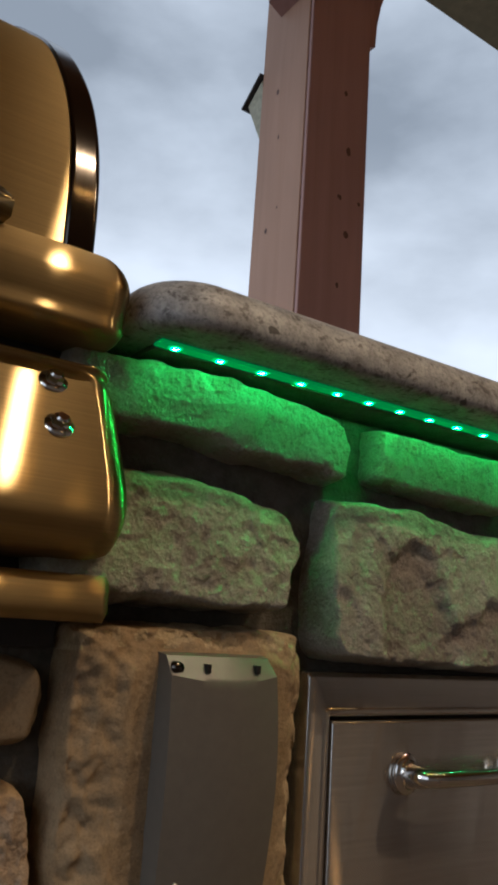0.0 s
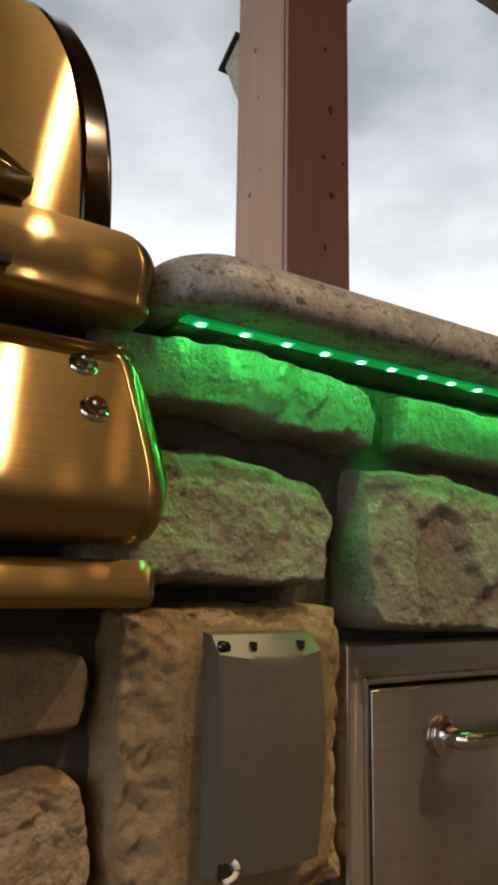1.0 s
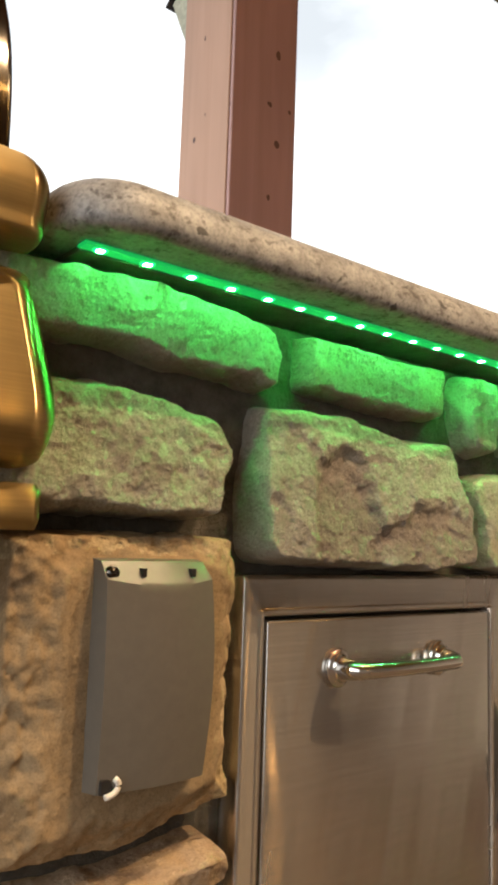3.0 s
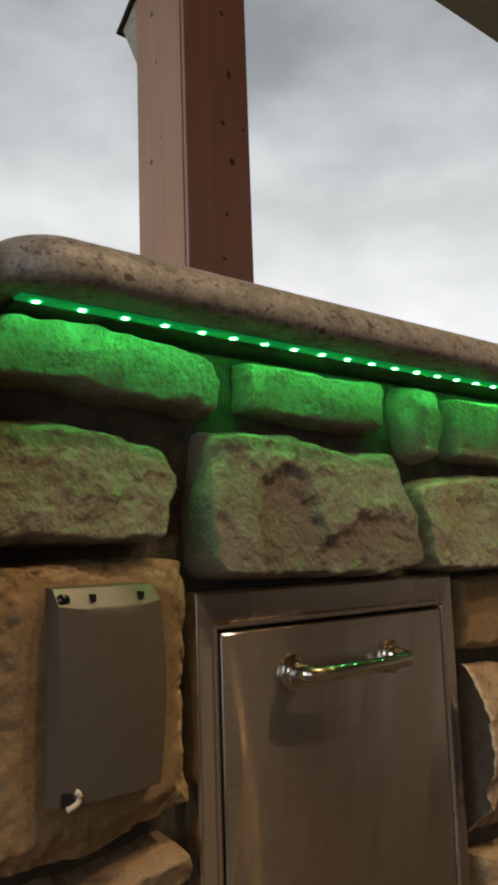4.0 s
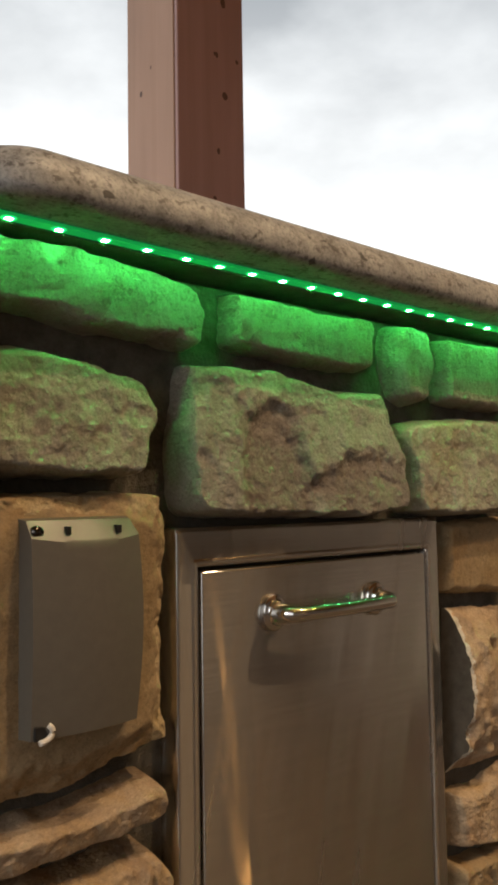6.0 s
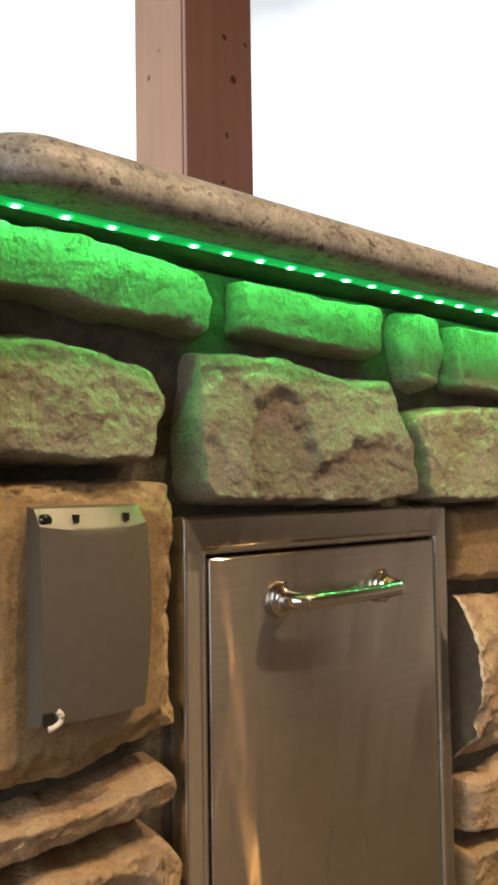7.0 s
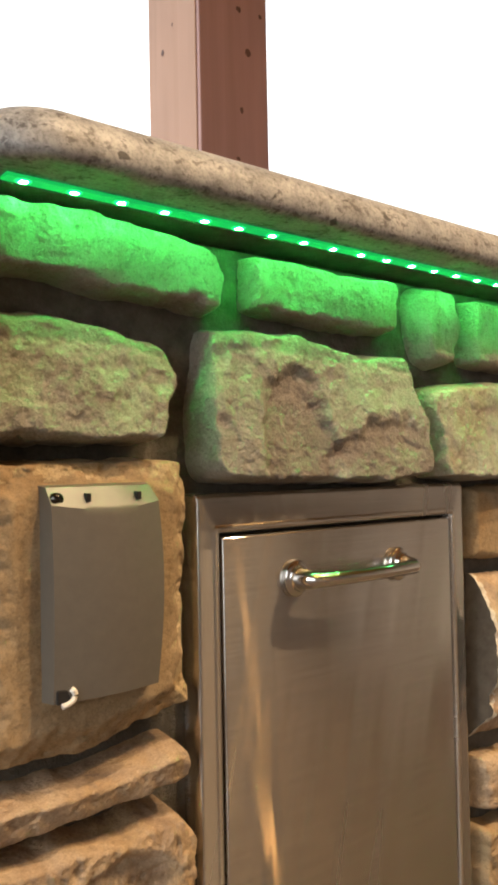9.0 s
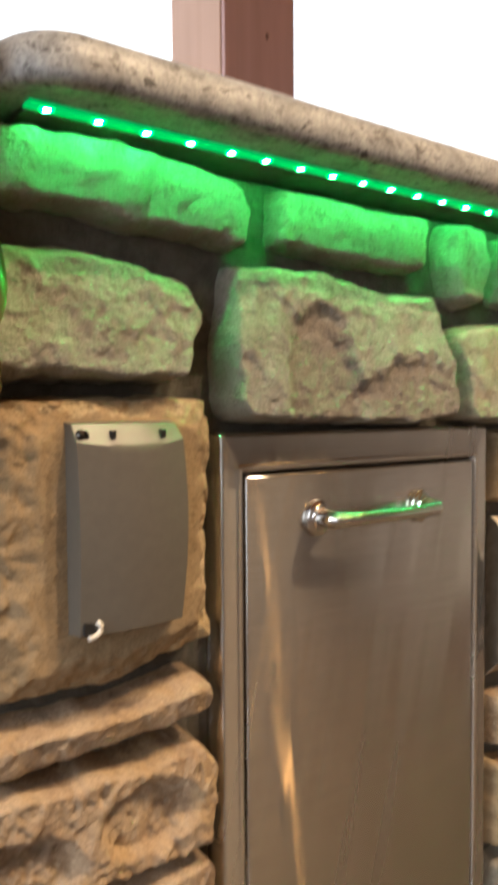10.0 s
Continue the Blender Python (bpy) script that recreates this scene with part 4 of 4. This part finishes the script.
S(M_ROSE, [(-0.200, 0.474), (-0.141, 0.474), (-0.063, 0.471), (-0.026, 0.478)], [(-0.200, 0.398), (-0.103, 0.395), (-0.019, 0.391)],
  right=[(-0.018, 0.454), (-0.016, 0.425)], depth=0.056, seed=13, rough=1.6,
  carve=((-0.075, 0.432, 0.044, 0.026, 0.010), (-0.165, 0.415, 0.045, 0.034, 0.012)))
S(M_ROSE, [(-0.190, 0.384), (-0.078, 0.386), (-0.027, 0.387)], [(-0.190, 0.290), (-0.018, 0.290)], right=[(-0.017, 0.370)], depth=0.055, seed=14)
# right of the steel door
S(M_SAND, [(0.342, 0.686), (0.400, 0.688), (0.460, 0.690)], [(0.340, 0.610), (0.400, 0.606), (0.460, 0.601)], depth=0.030, seed=15,
  rough=0.5, roll=0.006, margin=(0.008, 0.01, 0.01, 0.01))
S([M_ROSE, M_SAWN, M_CHIP], [(0.348, 0.596), (0.450, 0.590)], [(0.340, 0.432), (0.450, 0.428)], back=0.016, depth=0.034, seed=16, rough=1.2, roll=0.075, sawn=True)
S(M_ROSE, [(0.340, 0.416), (0.390, 0.413), (0.450, 0.424)], [(0.341, 0.358), (0.418, 0.347), (0.460, 0.345)], depth=0.036, seed=17, rough=1.2)
S(M_SAND, [(0.338, 0.348), (0.418, 0.338), (0.460, 0.334)], [(0.334, 0.255), (0.450, 0.255)], depth=0.038, seed=18, rough=1.1)
# the rest of the wall, in courses of the same make
rng = random.Random(7)
for z0, z1, x0, x1 in ((0.803, 0.880, 0.478, 1.28), (0.692, 0.795, 0.466, 1.28), (0.608, 0.684, 0.468, 1.28), (0.434, 0.594, 0.458, 1.28),
                       (0.348, 0.422, 0.466, 1.28), (0.255, 0.338, 0.466, 1.28), (0.135, 0.245, 0.334, 1.28), (0.02, 0.125, 0.334, 1.28),
                       (0.18, 0.28, -0.93, -0.01), (0.09, 0.17, -0.93, -0.01), (0.01, 0.08, -0.93, 0.32), (0.54, 0.69, -0.93, -0.340),
                       (0.43, 0.53, -0.93, -0.340), (0.29, 0.42, -0.93, -0.21)):
    x = x0
    while x < x1 - 0.05:
        w = min(rng.uniform(0.12, 0.24), x1 - x)
        S(rng.choice((M_FIELD, M_GREY, M_ROSE)), [(x, z1), (x + w - 0.014, z1 - rng.uniform(0, 0.006))], [(x, z0 + rng.uniform(0, 0.006)), (x + w - 0.012, z0)],
          seed=rng.randint(20, 900), fine=0.3)
        x += w
